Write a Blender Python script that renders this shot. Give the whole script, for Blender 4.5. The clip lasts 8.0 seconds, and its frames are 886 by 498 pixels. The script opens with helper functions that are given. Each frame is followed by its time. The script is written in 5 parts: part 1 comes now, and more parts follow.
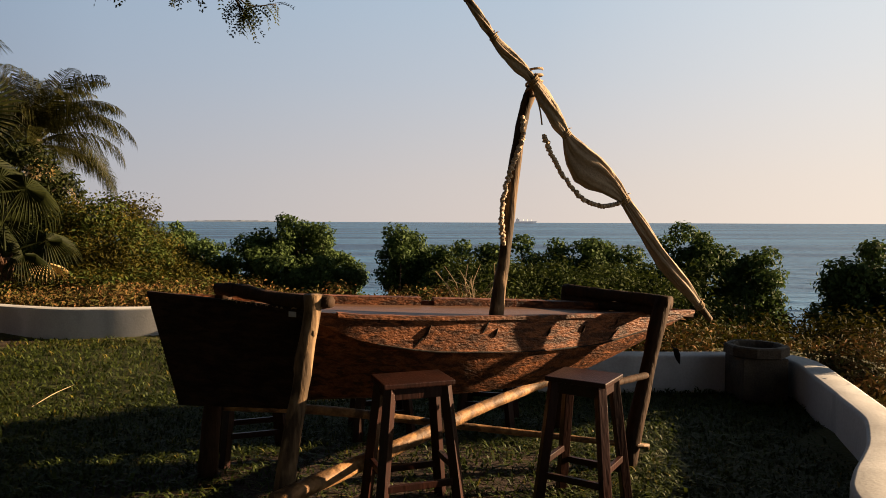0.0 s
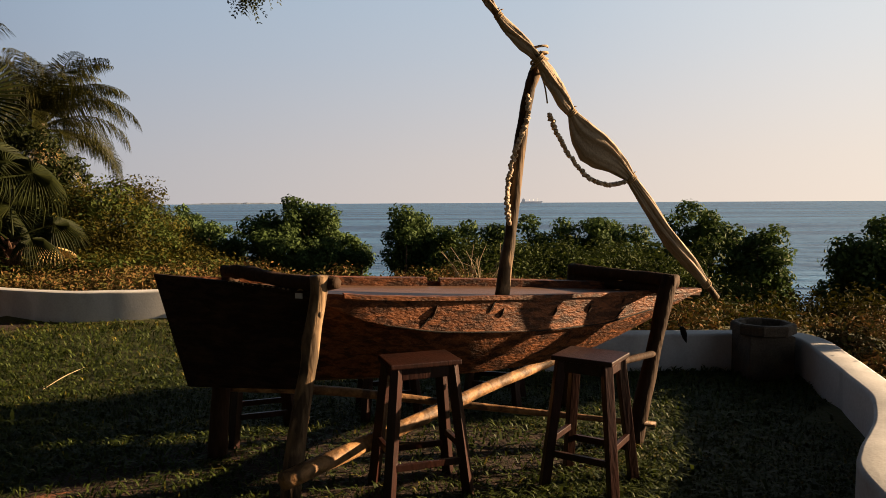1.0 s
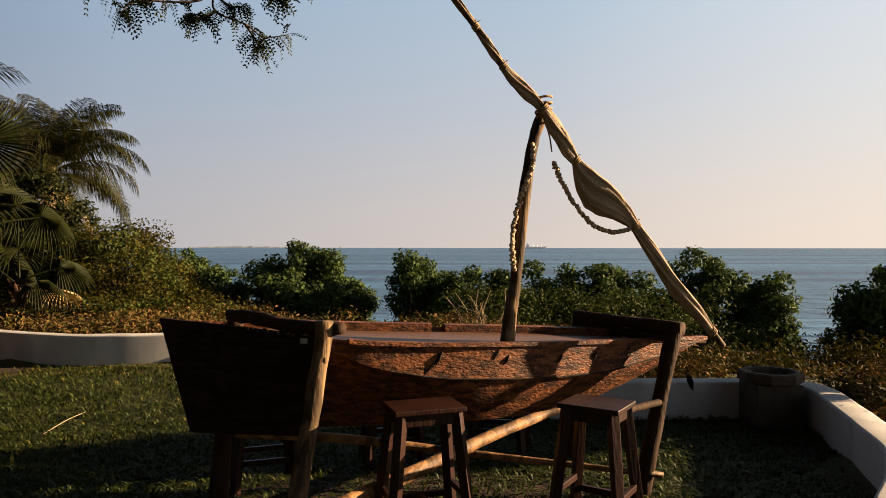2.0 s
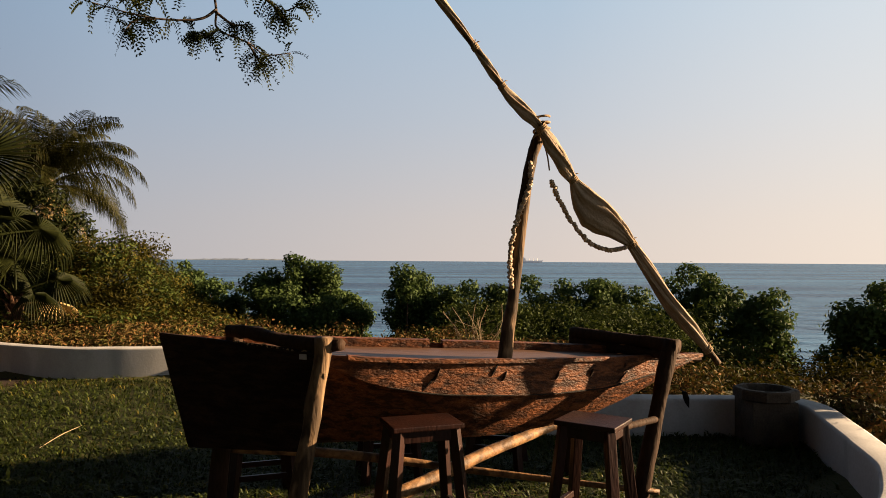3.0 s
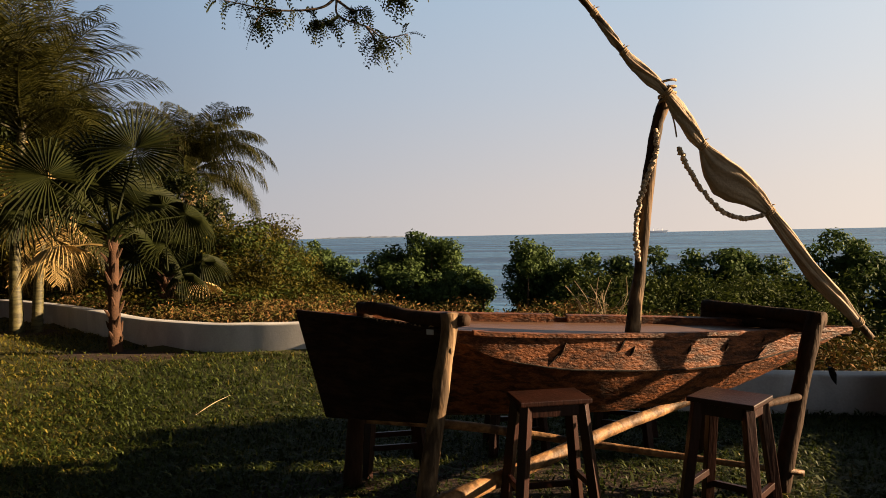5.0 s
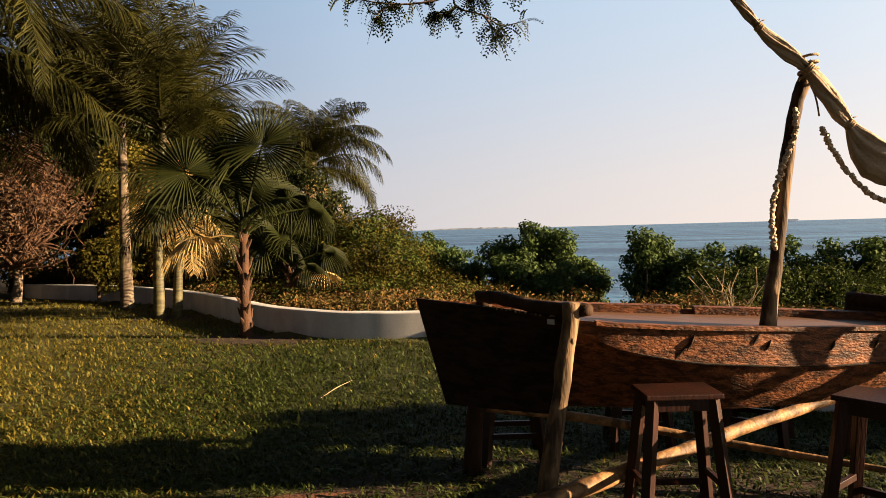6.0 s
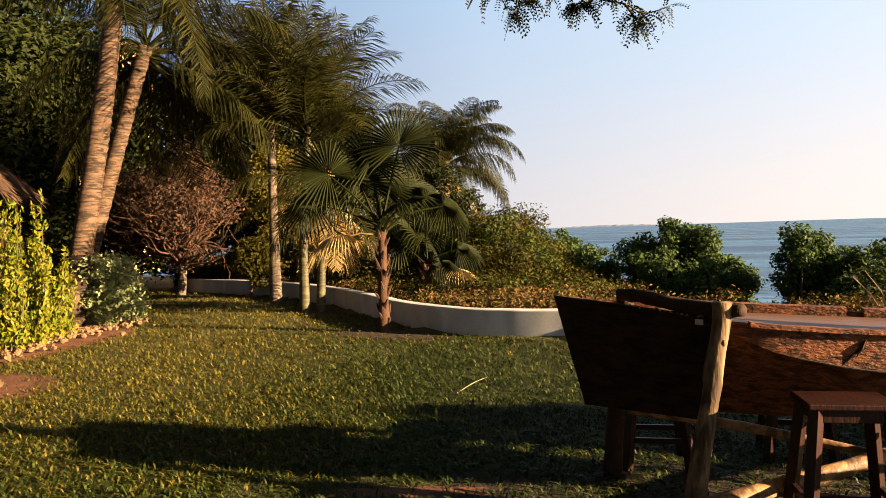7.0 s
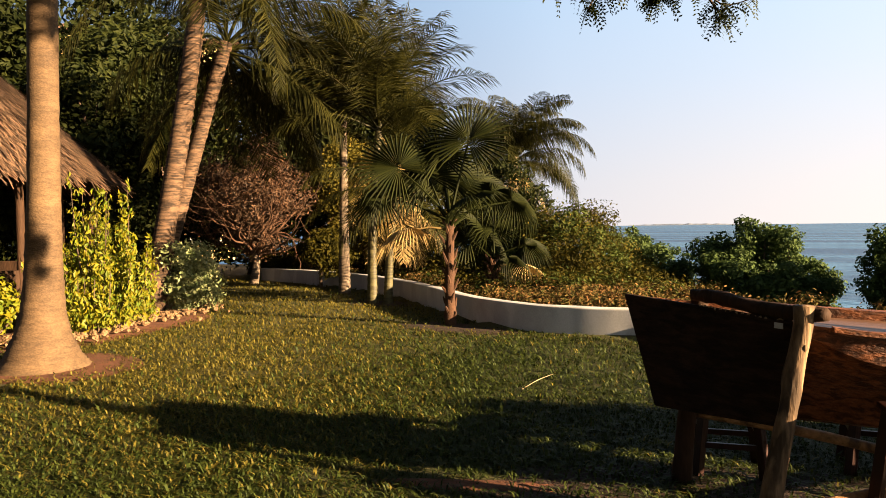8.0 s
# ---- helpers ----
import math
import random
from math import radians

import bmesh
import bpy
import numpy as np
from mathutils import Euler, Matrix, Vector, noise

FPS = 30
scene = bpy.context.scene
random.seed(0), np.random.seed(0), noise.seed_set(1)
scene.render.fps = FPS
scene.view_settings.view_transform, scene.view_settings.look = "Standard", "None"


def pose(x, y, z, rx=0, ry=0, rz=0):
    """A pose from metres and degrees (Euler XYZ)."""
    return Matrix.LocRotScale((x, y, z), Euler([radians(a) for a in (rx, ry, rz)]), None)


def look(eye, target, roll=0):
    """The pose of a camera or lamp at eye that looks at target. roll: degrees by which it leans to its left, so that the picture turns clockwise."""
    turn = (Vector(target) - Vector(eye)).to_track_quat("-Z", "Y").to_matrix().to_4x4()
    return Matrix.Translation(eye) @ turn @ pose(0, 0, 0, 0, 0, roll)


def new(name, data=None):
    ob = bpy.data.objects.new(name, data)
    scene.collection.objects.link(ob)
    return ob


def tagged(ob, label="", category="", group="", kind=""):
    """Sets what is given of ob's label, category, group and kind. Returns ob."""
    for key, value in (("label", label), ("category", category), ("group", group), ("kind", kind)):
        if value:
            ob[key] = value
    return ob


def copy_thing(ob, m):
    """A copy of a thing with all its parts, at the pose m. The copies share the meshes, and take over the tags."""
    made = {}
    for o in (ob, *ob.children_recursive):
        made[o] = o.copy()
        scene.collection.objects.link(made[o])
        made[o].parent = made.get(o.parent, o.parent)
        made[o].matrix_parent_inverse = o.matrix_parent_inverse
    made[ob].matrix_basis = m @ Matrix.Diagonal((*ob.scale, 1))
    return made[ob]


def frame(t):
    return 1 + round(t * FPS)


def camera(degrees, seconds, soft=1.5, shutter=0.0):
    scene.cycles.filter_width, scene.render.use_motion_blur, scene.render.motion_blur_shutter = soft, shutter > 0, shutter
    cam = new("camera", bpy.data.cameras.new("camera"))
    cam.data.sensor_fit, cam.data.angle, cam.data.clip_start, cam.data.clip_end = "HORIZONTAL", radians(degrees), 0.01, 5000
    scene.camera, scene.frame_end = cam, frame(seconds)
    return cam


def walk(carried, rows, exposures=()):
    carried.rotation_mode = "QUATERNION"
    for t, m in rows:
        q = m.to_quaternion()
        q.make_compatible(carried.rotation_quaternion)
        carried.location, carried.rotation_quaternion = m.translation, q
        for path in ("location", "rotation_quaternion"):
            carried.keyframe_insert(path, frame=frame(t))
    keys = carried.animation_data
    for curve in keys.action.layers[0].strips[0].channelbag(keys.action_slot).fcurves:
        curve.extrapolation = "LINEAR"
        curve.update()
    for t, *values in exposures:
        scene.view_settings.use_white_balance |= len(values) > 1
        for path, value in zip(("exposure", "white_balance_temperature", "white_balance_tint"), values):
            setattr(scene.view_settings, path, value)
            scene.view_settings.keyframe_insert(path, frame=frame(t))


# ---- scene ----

# ---------------- camera and its walk ----------------
cam = camera(65.5, 8.0, soft=0.7)
EYE = 1.6
ROWS = [
    (0.0, 0.0, 0.0, 0.0, 87.718, -0.222, 0.009),
    (0.5, 0.002, 0.002, -0.002, 87.843, 0.044, 0.199),
    (1.0, 0.002, 0.005, -0.003, 86.124, 0.302, 0.479),
    (1.5, 0.0, 0.002, 0.002, 87.425, 0.213, 0.82),
    (2.0, -0.005, -0.014, 0.005, 89.849, -0.039, 0.835),
    (2.2, -0.003, -0.010, 0.004, 90.653, -0.206, 0.953),
    (3.3, -0.022, -0.065, 0.035, 90.964, -0.673, -0.16),
    (3.5, -0.017, -0.064, 0.036, 90.6, -0.588, -0.987),
    (4.0, -0.02, -0.057, 0.033, 89.496, -0.296, -0.099),
    (4.5, -0.039, -0.062, 0.03, 89.207, 0.554, 4.391),
    (4.7, -0.034, -0.064, 0.037, 89.078, 0.852, 6.998),
    (6.0, -0.091, -0.071, 0.025, 88.35, 1.549, 19.575),
    (6.5, -0.111, -0.067, 0.022, 88.496, 1.605, 25.617),
    (7.0, -0.133, -0.076, 0.017, 88.502, 1.844, 30.468),
    (7.5, -0.14, -0.096, 0.017, 88.043, 1.434, 33.588),
    (8.0, -0.145, -0.1, 0.015, 88.187, 0.704, 35.989),
]
EXPOSURES = [(0.0, 2.1), (4.5, 2.08), (6.0, 2.53), (7.0, 2.80), (8.0, 2.88)]
walk(cam, [(t, pose(x, y, EYE + z, rx, ry, rz)) for t, x, y, z, rx, ry, rz in ROWS], EXPOSURES)

# ---------------- world and sun ----------------
SUN_AZ = Vector((0.985, 0.17, 0)).normalized()
SUN_EL = radians(14.3)
world = bpy.data.worlds.new("world")
scene.world = world
world.use_nodes = True
wt = world.node_tree
wn, wl = wt.nodes, wt.links
sky = wn.new("ShaderNodeTexSky")
sky.sky_type = "NISHITA"
sky.sun_disc = False
sky.sun_elevation = SUN_EL
sky.sun_rotation = math.atan2(SUN_AZ.x, SUN_AZ.y)
sky.dust_density = 1.0
SKY_STRENGTH = 0.04
# sea haze: pale and warm near the horizon and towards the sun, bluer away from it
wc = wn.new("ShaderNodeTexCoord")
wsep = wn.new("ShaderNodeSeparateXYZ")
wl.new(wc.outputs["Generated"], wsep.inputs[0])
wdot = wn.new("ShaderNodeVectorMath")
wdot.operation = "DOT_PRODUCT"
wdot.inputs[1].default_value = SUN_AZ
wl.new(wc.outputs["Generated"], wdot.inputs[0])
wmr = wn.new("ShaderNodeMapRange")
wmr.inputs["From Min"].default_value, wmr.inputs["From Max"].default_value = -1.0, 1.0
wl.new(wdot.outputs["Value"], wmr.inputs["Value"])


def sky_ramp(stops, source):
    r = wn.new("ShaderNodeValToRGB")
    while len(r.color_ramp.elements) < len(stops):
        r.color_ramp.elements.new(0.5)
    for e, (p, c) in zip(r.color_ramp.elements, stops):
        e.position, e.color = p, (*c, 1)
    wl.new(source, r.inputs[0])
    return r.outputs[0]


haze_low = sky_ramp([(0.0, (0.20, 0.21, 0.26)), (0.25, (0.36, 0.35, 0.38)), (0.36, (0.53, 0.505, 0.52)), (0.65, (0.77, 0.67, 0.61)), (0.9, (1.05, 0.89, 0.74)), (1.0, (1.22, 1.0, 0.74))], wmr.outputs[0])
haze_high = sky_ramp([(0.0, (0.09, 0.15, 0.26)), (0.25, (0.25, 0.365, 0.52)), (0.36, (0.35, 0.48, 0.64)), (0.65, (0.51, 0.64, 0.78)), (0.9, (0.86, 0.93, 0.98)), (1.0, (0.99, 1.02, 0.99))], wmr.outputs[0])
height_fac = sky_ramp([(0.0, (0, 0, 0)), (0.06, (0.12, 0.12, 0.12)), (0.2, (0.62, 0.62, 0.62)), (0.36, (1, 1, 1))], wsep.outputs["Z"])
hmix = wn.new("ShaderNodeMix")
hmix.data_type = "RGBA"
wl.new(height_fac, hmix.inputs[0])
wl.new(haze_low, hmix.inputs[6])
wl.new(haze_high, hmix.inputs[7])
nis = wn.new("ShaderNodeVectorMath")
nis.operation = "SCALE"
nis.inputs["Scale"].default_value = SKY_STRENGTH
wl.new(sky.outputs[0], nis.inputs[0])
# the haze thins out overhead and leaves the clear sky
thin_fac = sky_ramp([(0.0, (0.95, 0.95, 0.95)), (0.4, (0.9, 0.9, 0.9)), (0.58, (0.1, 0.1, 0.1))], wsep.outputs["Z"])
smix = wn.new("ShaderNodeMix")
smix.data_type = "RGBA"
wl.new(thin_fac, smix.inputs[0])
wl.new(nis.outputs[0], smix.inputs[6])
wl.new(hmix.outputs[2], smix.inputs[7])
bg = wn["Background"]
bg.inputs["Strength"].default_value = 0.225
wl.new(smix.outputs[2], bg.inputs[0])
sun_data = bpy.data.lights.new("sun", "SUN")
sun_data.energy = 5.3
sun_data.angle = radians(0.6)
sun_data.color = (1.0, 0.69, 0.40)
sun = new("sun", sun_data)
sun_dir = SUN_AZ * math.cos(SUN_EL) + Vector((0, 0, math.sin(SUN_EL)))
sun.matrix_world = look(sun_dir * 50, (0, 0, 0))


# ---------------- materials ----------------
def material(name, dark, light, scale=6.0, rough=0.7, bump=0.3, fine=60.0, stretch=(1, 1, 1), spec=0.3, island=0.0, thin=0.0, coord="Object", shift=None, scratch=None, turn=0.0):
    """Two scales of noise between two colours; island varies each leaf or piece; thin lets light through leaves."""
    m = bpy.data.materials.new(name)
    m.use_nodes = True
    nt = m.node_tree
    n, l = nt.nodes, nt.links
    b = n["Principled BSDF"]
    tc = n.new("ShaderNodeTexCoord")
    mp = n.new("ShaderNodeMapping")
    mp.inputs["Scale"].default_value = stretch
    if turn:
        mp.vector_type, mp.inputs["Rotation"].default_value = "TEXTURE", (0, 0, radians(turn))
        mp.inputs["Scale"].default_value = [1 / v for v in stretch]
    l.new(tc.outputs[coord], mp.inputs[0])
    big, small = n.new("ShaderNodeTexNoise"), n.new("ShaderNodeTexNoise")
    big.inputs["Scale"].default_value, big.inputs["Detail"].default_value = scale, 5
    small.inputs["Scale"].default_value, small.inputs["Detail"].default_value = fine, 6
    l.new(mp.outputs[0], big.inputs[0])
    l.new(mp.outputs[0], small.inputs[0])
    mix = n.new("ShaderNodeMix")
    mix.data_type = "FLOAT"
    mix.inputs[0].default_value = 0.45
    l.new(big.outputs[0], mix.inputs[2])
    l.new(small.outputs[0], mix.inputs[3])
    fac = mix.outputs[0]
    if island:
        geo = n.new("ShaderNodeNewGeometry")
        mi = n.new("ShaderNodeMix")
        mi.data_type = "FLOAT"
        mi.inputs[0].default_value = island
        l.new(fac, mi.inputs[2])
        l.new(geo.outputs["Random Per Island"], mi.inputs[3])
        fac = mi.outputs[0]
    ramp = n.new("ShaderNodeValToRGB")
    ramp.color_ramp.elements[0].position, ramp.color_ramp.elements[1].position = (0.3, 0.7) if not island else (0.15, 0.85)
    ramp.color_ramp.elements[0].color = (*dark, 1)
    ramp.color_ramp.elements[1].color = (*light, 1)
    if shift:
        e = ramp.color_ramp.elements.new(shift[0])
        e.color = (*shift[1], 1)
    l.new(fac, ramp.inputs[0])
    tint = ramp.outputs[0]
    if scratch:
        sm = n.new("ShaderNodeMapping")
        sm.inputs["Scale"].default_value = scratch[1]
        if turn:
            sm.vector_type, sm.inputs["Rotation"].default_value = "TEXTURE", (0, 0, radians(turn))
            sm.inputs["Scale"].default_value = [1 / v for v in scratch[1]]
        l.new(tc.outputs[coord], sm.inputs[0])
        sx = n.new("ShaderNodeTexNoise")
        sx.inputs["Scale"].default_value, sx.inputs["Detail"].default_value = scratch[0], 8
        sx.inputs["Distortion"].default_value = 0.6
        l.new(sm.outputs[0], sx.inputs[0])
        sr = n.new("ShaderNodeValToRGB")
        sr.color_ramp.elements[0].position, sr.color_ramp.elements[1].position = 0.42, 0.56
        v = scratch[2]
        sr.color_ramp.elements[0].color, sr.color_ramp.elements[1].color = (v, v, v, 1), (1, 1, 1, 1)
        l.new(sx.outputs[0], sr.inputs[0])
        mm = n.new("ShaderNodeMix")
        mm.data_type, mm.blend_type = "RGBA", "MULTIPLY"
        mm.inputs[0].default_value = 1.0
        l.new(tint, mm.inputs[6])
        l.new(sr.outputs[0], mm.inputs[7])
        tint = mm.outputs[2]
    l.new(tint, b.inputs["Base Color"])
    b.inputs["Roughness"].default_value = rough
    b.inputs["Specular IOR Level"].default_value = spec
    if bump:
        bp = n.new("ShaderNodeBump")
        bp.inputs["Strength"].default_value = bump
        bp.inputs["Distance"].default_value = 0.01
        l.new(small.outputs[0], bp.inputs["Height"])
        l.new(bp.outputs[0], b.inputs["Normal"])
    if thin:
        tr = n.new("ShaderNodeBsdfTranslucent")
        l.new(ramp.outputs[0], tr.inputs[0])
        ms = n.new("ShaderNodeMixShader")
        ms.inputs[0].default_value = thin
        l.new(b.outputs[0], ms.inputs[1])
        l.new(tr.outputs[0], ms.inputs[2])
        l.new(ms.outputs[0], n["Material Output"].inputs[0])
    return m


M_HULL = material("hull_wood", (0.0454, 0.0144, 0.006), (0.2268, 0.0787, 0.0272), 10, 0.6, 1.0, 70, (0.5, 1, 1.2), 0.2, scratch=(22, (0.42, 1, 1.2), 0.3), turn=25.5)
# stern side faces away from the sun; its shade is in this colour
M_PANEL = material("shaded_stern_wood", (0.0084, 0.005, 0.0034), (0.042, 0.0218, 0.0126), 5, 0.8, 0.7, 40, (1, 1, 6), 0.1, scratch=(6, (1, 1, 4), 0.5))
M_TABLE = material("varnished_top", (0.06, 0.03, 0.018), (0.12, 0.064, 0.038), 4, 0.5, 0.1, 50, (1, 6, 1), 0.25)
M_STOOL = material("stool_wood", (0.0065, 0.002, 0.0014), (0.0289, 0.0077, 0.0042), 6, 0.42, 0.3, 60, (1, 1, 0.2), 0.22)
M_POST = material("post_wood", (0.0406, 0.0229, 0.0122), (0.218, 0.142, 0.0786), 7, 0.75, 1.0, 45, (1, 1, 0.15), 0.15, scratch=(14, (1, 1, 0.25), 0.3))
M_DARKPOST = material("dark_post_wood", (0.0116, 0.0065, 0.0038), (0.0482, 0.0251, 0.0134), 7, 0.8, 0.9, 45, (1, 1, 0.2), 0.12)
M_LOG = material("log_wood", (0.1058, 0.0491, 0.0182), (0.3478, 0.189, 0.0756), 6, 0.65, 0.6, 45, scratch=(9, (1, 1, 1), 0.35))
M_SAIL = material("sail_cloth", (0.2268, 0.1777, 0.1285), (0.3931, 0.3175, 0.2381), 7, 0.9, 0.5, 60, thin=0.12)
M_ROPE = material("rope", (0.16, 0.11, 0.06), (0.38, 0.27, 0.16), 30, 0.9, 0.8, 200)
M_SHELL = material("shell", (0.22, 0.16, 0.10), (0.5, 0.39, 0.28), 30, 0.6, 0.2, 90)
M_WALL = material("white_render", (0.3578, 0.3509, 0.344), (0.4954, 0.4954, 0.5022), 1.6, 0.9, 0.16, 45, scratch=(2.2, (1, 1, 0.5), 0.8))
M_STONE = material("basin_stone", (0.024, 0.0186, 0.0138), (0.09, 0.069, 0.0498), 8, 0.9, 0.8, 60)
M_SOIL = material("soil", (0.0336, 0.0118, 0.005), (0.1428, 0.0521, 0.021), 3, 0.95, 1.0, 40)
# soil with the shade under boat and palms put into its colour
M_SHADESOIL = material("shaded_soil", (0.010, 0.006, 0.004), (0.04, 0.02, 0.01), 4, 0.95, 0.9, 50)
M_GRASS = material("grass_blades", (0.0092, 0.0167, 0.0025), (0.0467, 0.0618, 0.01), 1.1, 0.6, 0, 8, island=0.55, thin=0.22, spec=0.12, shift=(0.95, (0.12, 0.1, 0.03)))
M_DRYGRASS = material("sunburnt_grass_blades", (0.036, 0.033, 0.005), (0.15, 0.124, 0.021), 1.1, 0.6, 0, 8, island=0.55, thin=0.25, spec=0.12, shift=(0.95, (0.28, 0.2, 0.065)))
M_MANG = material("mangrove_leaf", (0.0205, 0.0384, 0.0128), (0.0704, 0.1051, 0.0282), 0.9, 0.65, 0, 6, island=0.45, thin=0.25, spec=0.08)
M_BUSH = material("scrub_leaf", (0.0078, 0.0095, 0.0011), (0.0557, 0.0462, 0.005), 0.5, 0.7, 0, 6, island=0.5, thin=0.2, spec=0.06, shift=(0.95, (0.19, 0.1, 0.03)))
M_GREENBUSH = material("green_scrub_leaf", (0.014, 0.025, 0.0047), (0.0585, 0.0741, 0.0133), 0.5, 0.7, 0, 6, island=0.5, thin=0.2, spec=0.08)
M_DRY = material("dry_leaf", (0.0407, 0.0237, 0.0081), (0.1478, 0.0739, 0.0266), 0.6, 0.8, 0, 6, island=0.7, thin=0.12, spec=0.08, shift=(0.3, (0.05, 0.055, 0.013)))
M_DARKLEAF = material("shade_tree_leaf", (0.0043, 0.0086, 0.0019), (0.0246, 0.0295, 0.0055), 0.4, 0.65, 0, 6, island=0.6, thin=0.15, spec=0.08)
M_RUST = material("russet_leaf", (0.018, 0.011, 0.006), (0.085, 0.042, 0.017), 0.6, 0.7, 0, 6, island=0.6, thin=0.2)
M_YELLOW = material("golden_leaf", (0.0606, 0.0606, 0.003), (0.1818, 0.1485, 0.0073), 3, 0.5, 0, 12, island=0.6, thin=0.3, spec=0.15, shift=(0.2, (0.07, 0.11, 0.008)))
M_GREY = material("silver_leaf", (0.10, 0.14, 0.05), (0.34, 0.36, 0.17), 3, 0.6, 0, 12, island=0.6, thin=0.25, spec=0.1)
M_FROND = material("palm_leaf", (0.0041, 0.0062, 0.0014), (0.0399, 0.0385, 0.0069), 0.8, 0.55, 0, 8, island=0.5, thin=0.25, spec=0.1, shift=(0.93, (0.12, 0.095, 0.018)))
M_DRYFROND = material("dry_palm_leaf", (0.1848, 0.126, 0.042), (0.378, 0.2688, 0.1008), 0.8, 0.6, 0, 8, island=0.5, thin=0.3)
M_FAN = material("fan_leaf", (0.0041, 0.0075, 0.002), (0.0248, 0.0289, 0.0062), 0.8, 0.6, 0, 8, island=0.4, thin=0.3, spec=0.08)
M_BARK = material("palm_bark", (0.026, 0.016, 0.009), (0.14, 0.082, 0.046), 3, 0.85, 0.9, 26, (1, 1, 4), scratch=(4, (1, 1, 6), 0.25))
M_TANBARK = material("smooth_palm_bark", (0.0403, 0.0242, 0.0121), (0.1243, 0.0773, 0.0376), 2.0, 0.85, 0.8, 30, (1.2, 1.2, 2.2), scratch=(9, (0.9, 0.9, 3.0), 0.78))
M_ROOT = material("palm_roots", (0.035, 0.016, 0.009), (0.12, 0.058, 0.032), 5, 0.9, 1.0, 40, (2, 2, 0.4))
M_GREYBARK = material("grey_bark", (0.1408, 0.1056, 0.0748), (0.3168, 0.2464, 0.176), 3, 0.85, 0.7, 30, (1, 1, 2))
M_PALEBARK = material("pale_palm_bark", (0.0836, 0.0616, 0.0422), (0.1848, 0.1408, 0.0968), 3, 0.85, 0.5, 26, (1, 1, 3), scratch=(4, (1, 1, 6), 0.5))
M_CANE = material("green_palm_stem", (0.03, 0.03, 0.010), (0.115, 0.098, 0.04), 3, 0.6, 0.4, 26, (1, 1, 4), scratch=(3, (1, 1, 7), 0.45))
M_SUNLEAF = material("olive_leaf", (0.0262, 0.0275, 0.0046), (0.131, 0.1048, 0.0164), 0.5, 0.7, 0, 6, island=0.55, thin=0.35, spec=0.06, shift=(0.95, (0.3, 0.16, 0.05)))
M_FIBRE = material("palm_fibre", (0.0165, 0.0075, 0.0037), (0.0713, 0.0323, 0.0142), 8, 0.9, 0.9, 50)
M_TWIG = material("russet_twig", (0.022, 0.011, 0.006), (0.085, 0.042, 0.02), 5, 0.9, 0.5, 40)
M_BRANCH = material("branch_bark", (0.03, 0.02, 0.014), (0.11, 0.075, 0.053), 5, 0.9, 0.6, 40)
M_THATCH = material("thatch", (0.0235, 0.0143, 0.0084), (0.1344, 0.0773, 0.0437), 2, 0.95, 0.8, 40, island=0.7)
M_ROCK = material("coral_rock", (0.10, 0.057, 0.028), (0.27, 0.165, 0.082), 5, 0.9, 0.8, 40)
M_FACADE = material("ochre_facade", (0.42, 0.3, 0.14), (0.56, 0.42, 0.2), 1, 0.9, 0.2, 20)
M_GLASSDARK = material("dark_opening", (0.02, 0.018, 0.015), (0.04, 0.035, 0.03), 1, 0.3, 0, 20)
# paint lightened to put sea haze into the far ship's colour
M_SHIP = material("hazed_ship_paint", (0.7, 0.68, 0.68), (0.8, 0.78, 0.78), 0.05, 0.7, 0, 1)
M_SEAM = material("caulked_seam", (0.006, 0.004, 0.003), (0.015, 0.01, 0.007), 8, 0.9, 0.3, 60)
M_LITTER = material("leaf_litter", (0.12, 0.062, 0.028), (0.4, 0.26, 0.13), 3, 0.9, 0, 12, island=0.7)
M_STRAW = material("dry_stick", (0.15, 0.11, 0.065), (0.36, 0.28, 0.17), 8, 0.8, 0.3, 60)


# ---------------- mesh helpers ----------------
def thing(name, label, category, x=0, y=0, z=0, group="", kind="", rz=0):
    ob = new(name)
    ob.empty_display_size = 0.1
    ob.matrix_basis = pose(x, y, z, 0, 0, rz)
    return tagged(ob, label, category, group, kind)


def add(name, me, mat, parent=None, label="", smooth=False):
    if not me.materials:
        me.materials.append(mat)
    if smooth:
        me.shade_smooth()
    ob = new(name, me)
    if parent:
        ob.parent = parent
    if label:
        ob["label"] = label
    return ob


def part(name, bm, mat, parent=None, label="", smooth=False):
    me = bpy.data.meshes.new(name)
    bm.normal_update()
    bm.to_mesh(me)
    bm.free()
    return add(name, me, mat, parent, label, smooth)


def np_mesh(name, verts, faces):
    me = bpy.data.meshes.new(name)
    me.from_pydata(np.asarray(verts, dtype=float).tolist(), [], np.asarray(faces).tolist())
    me.update()
    return me


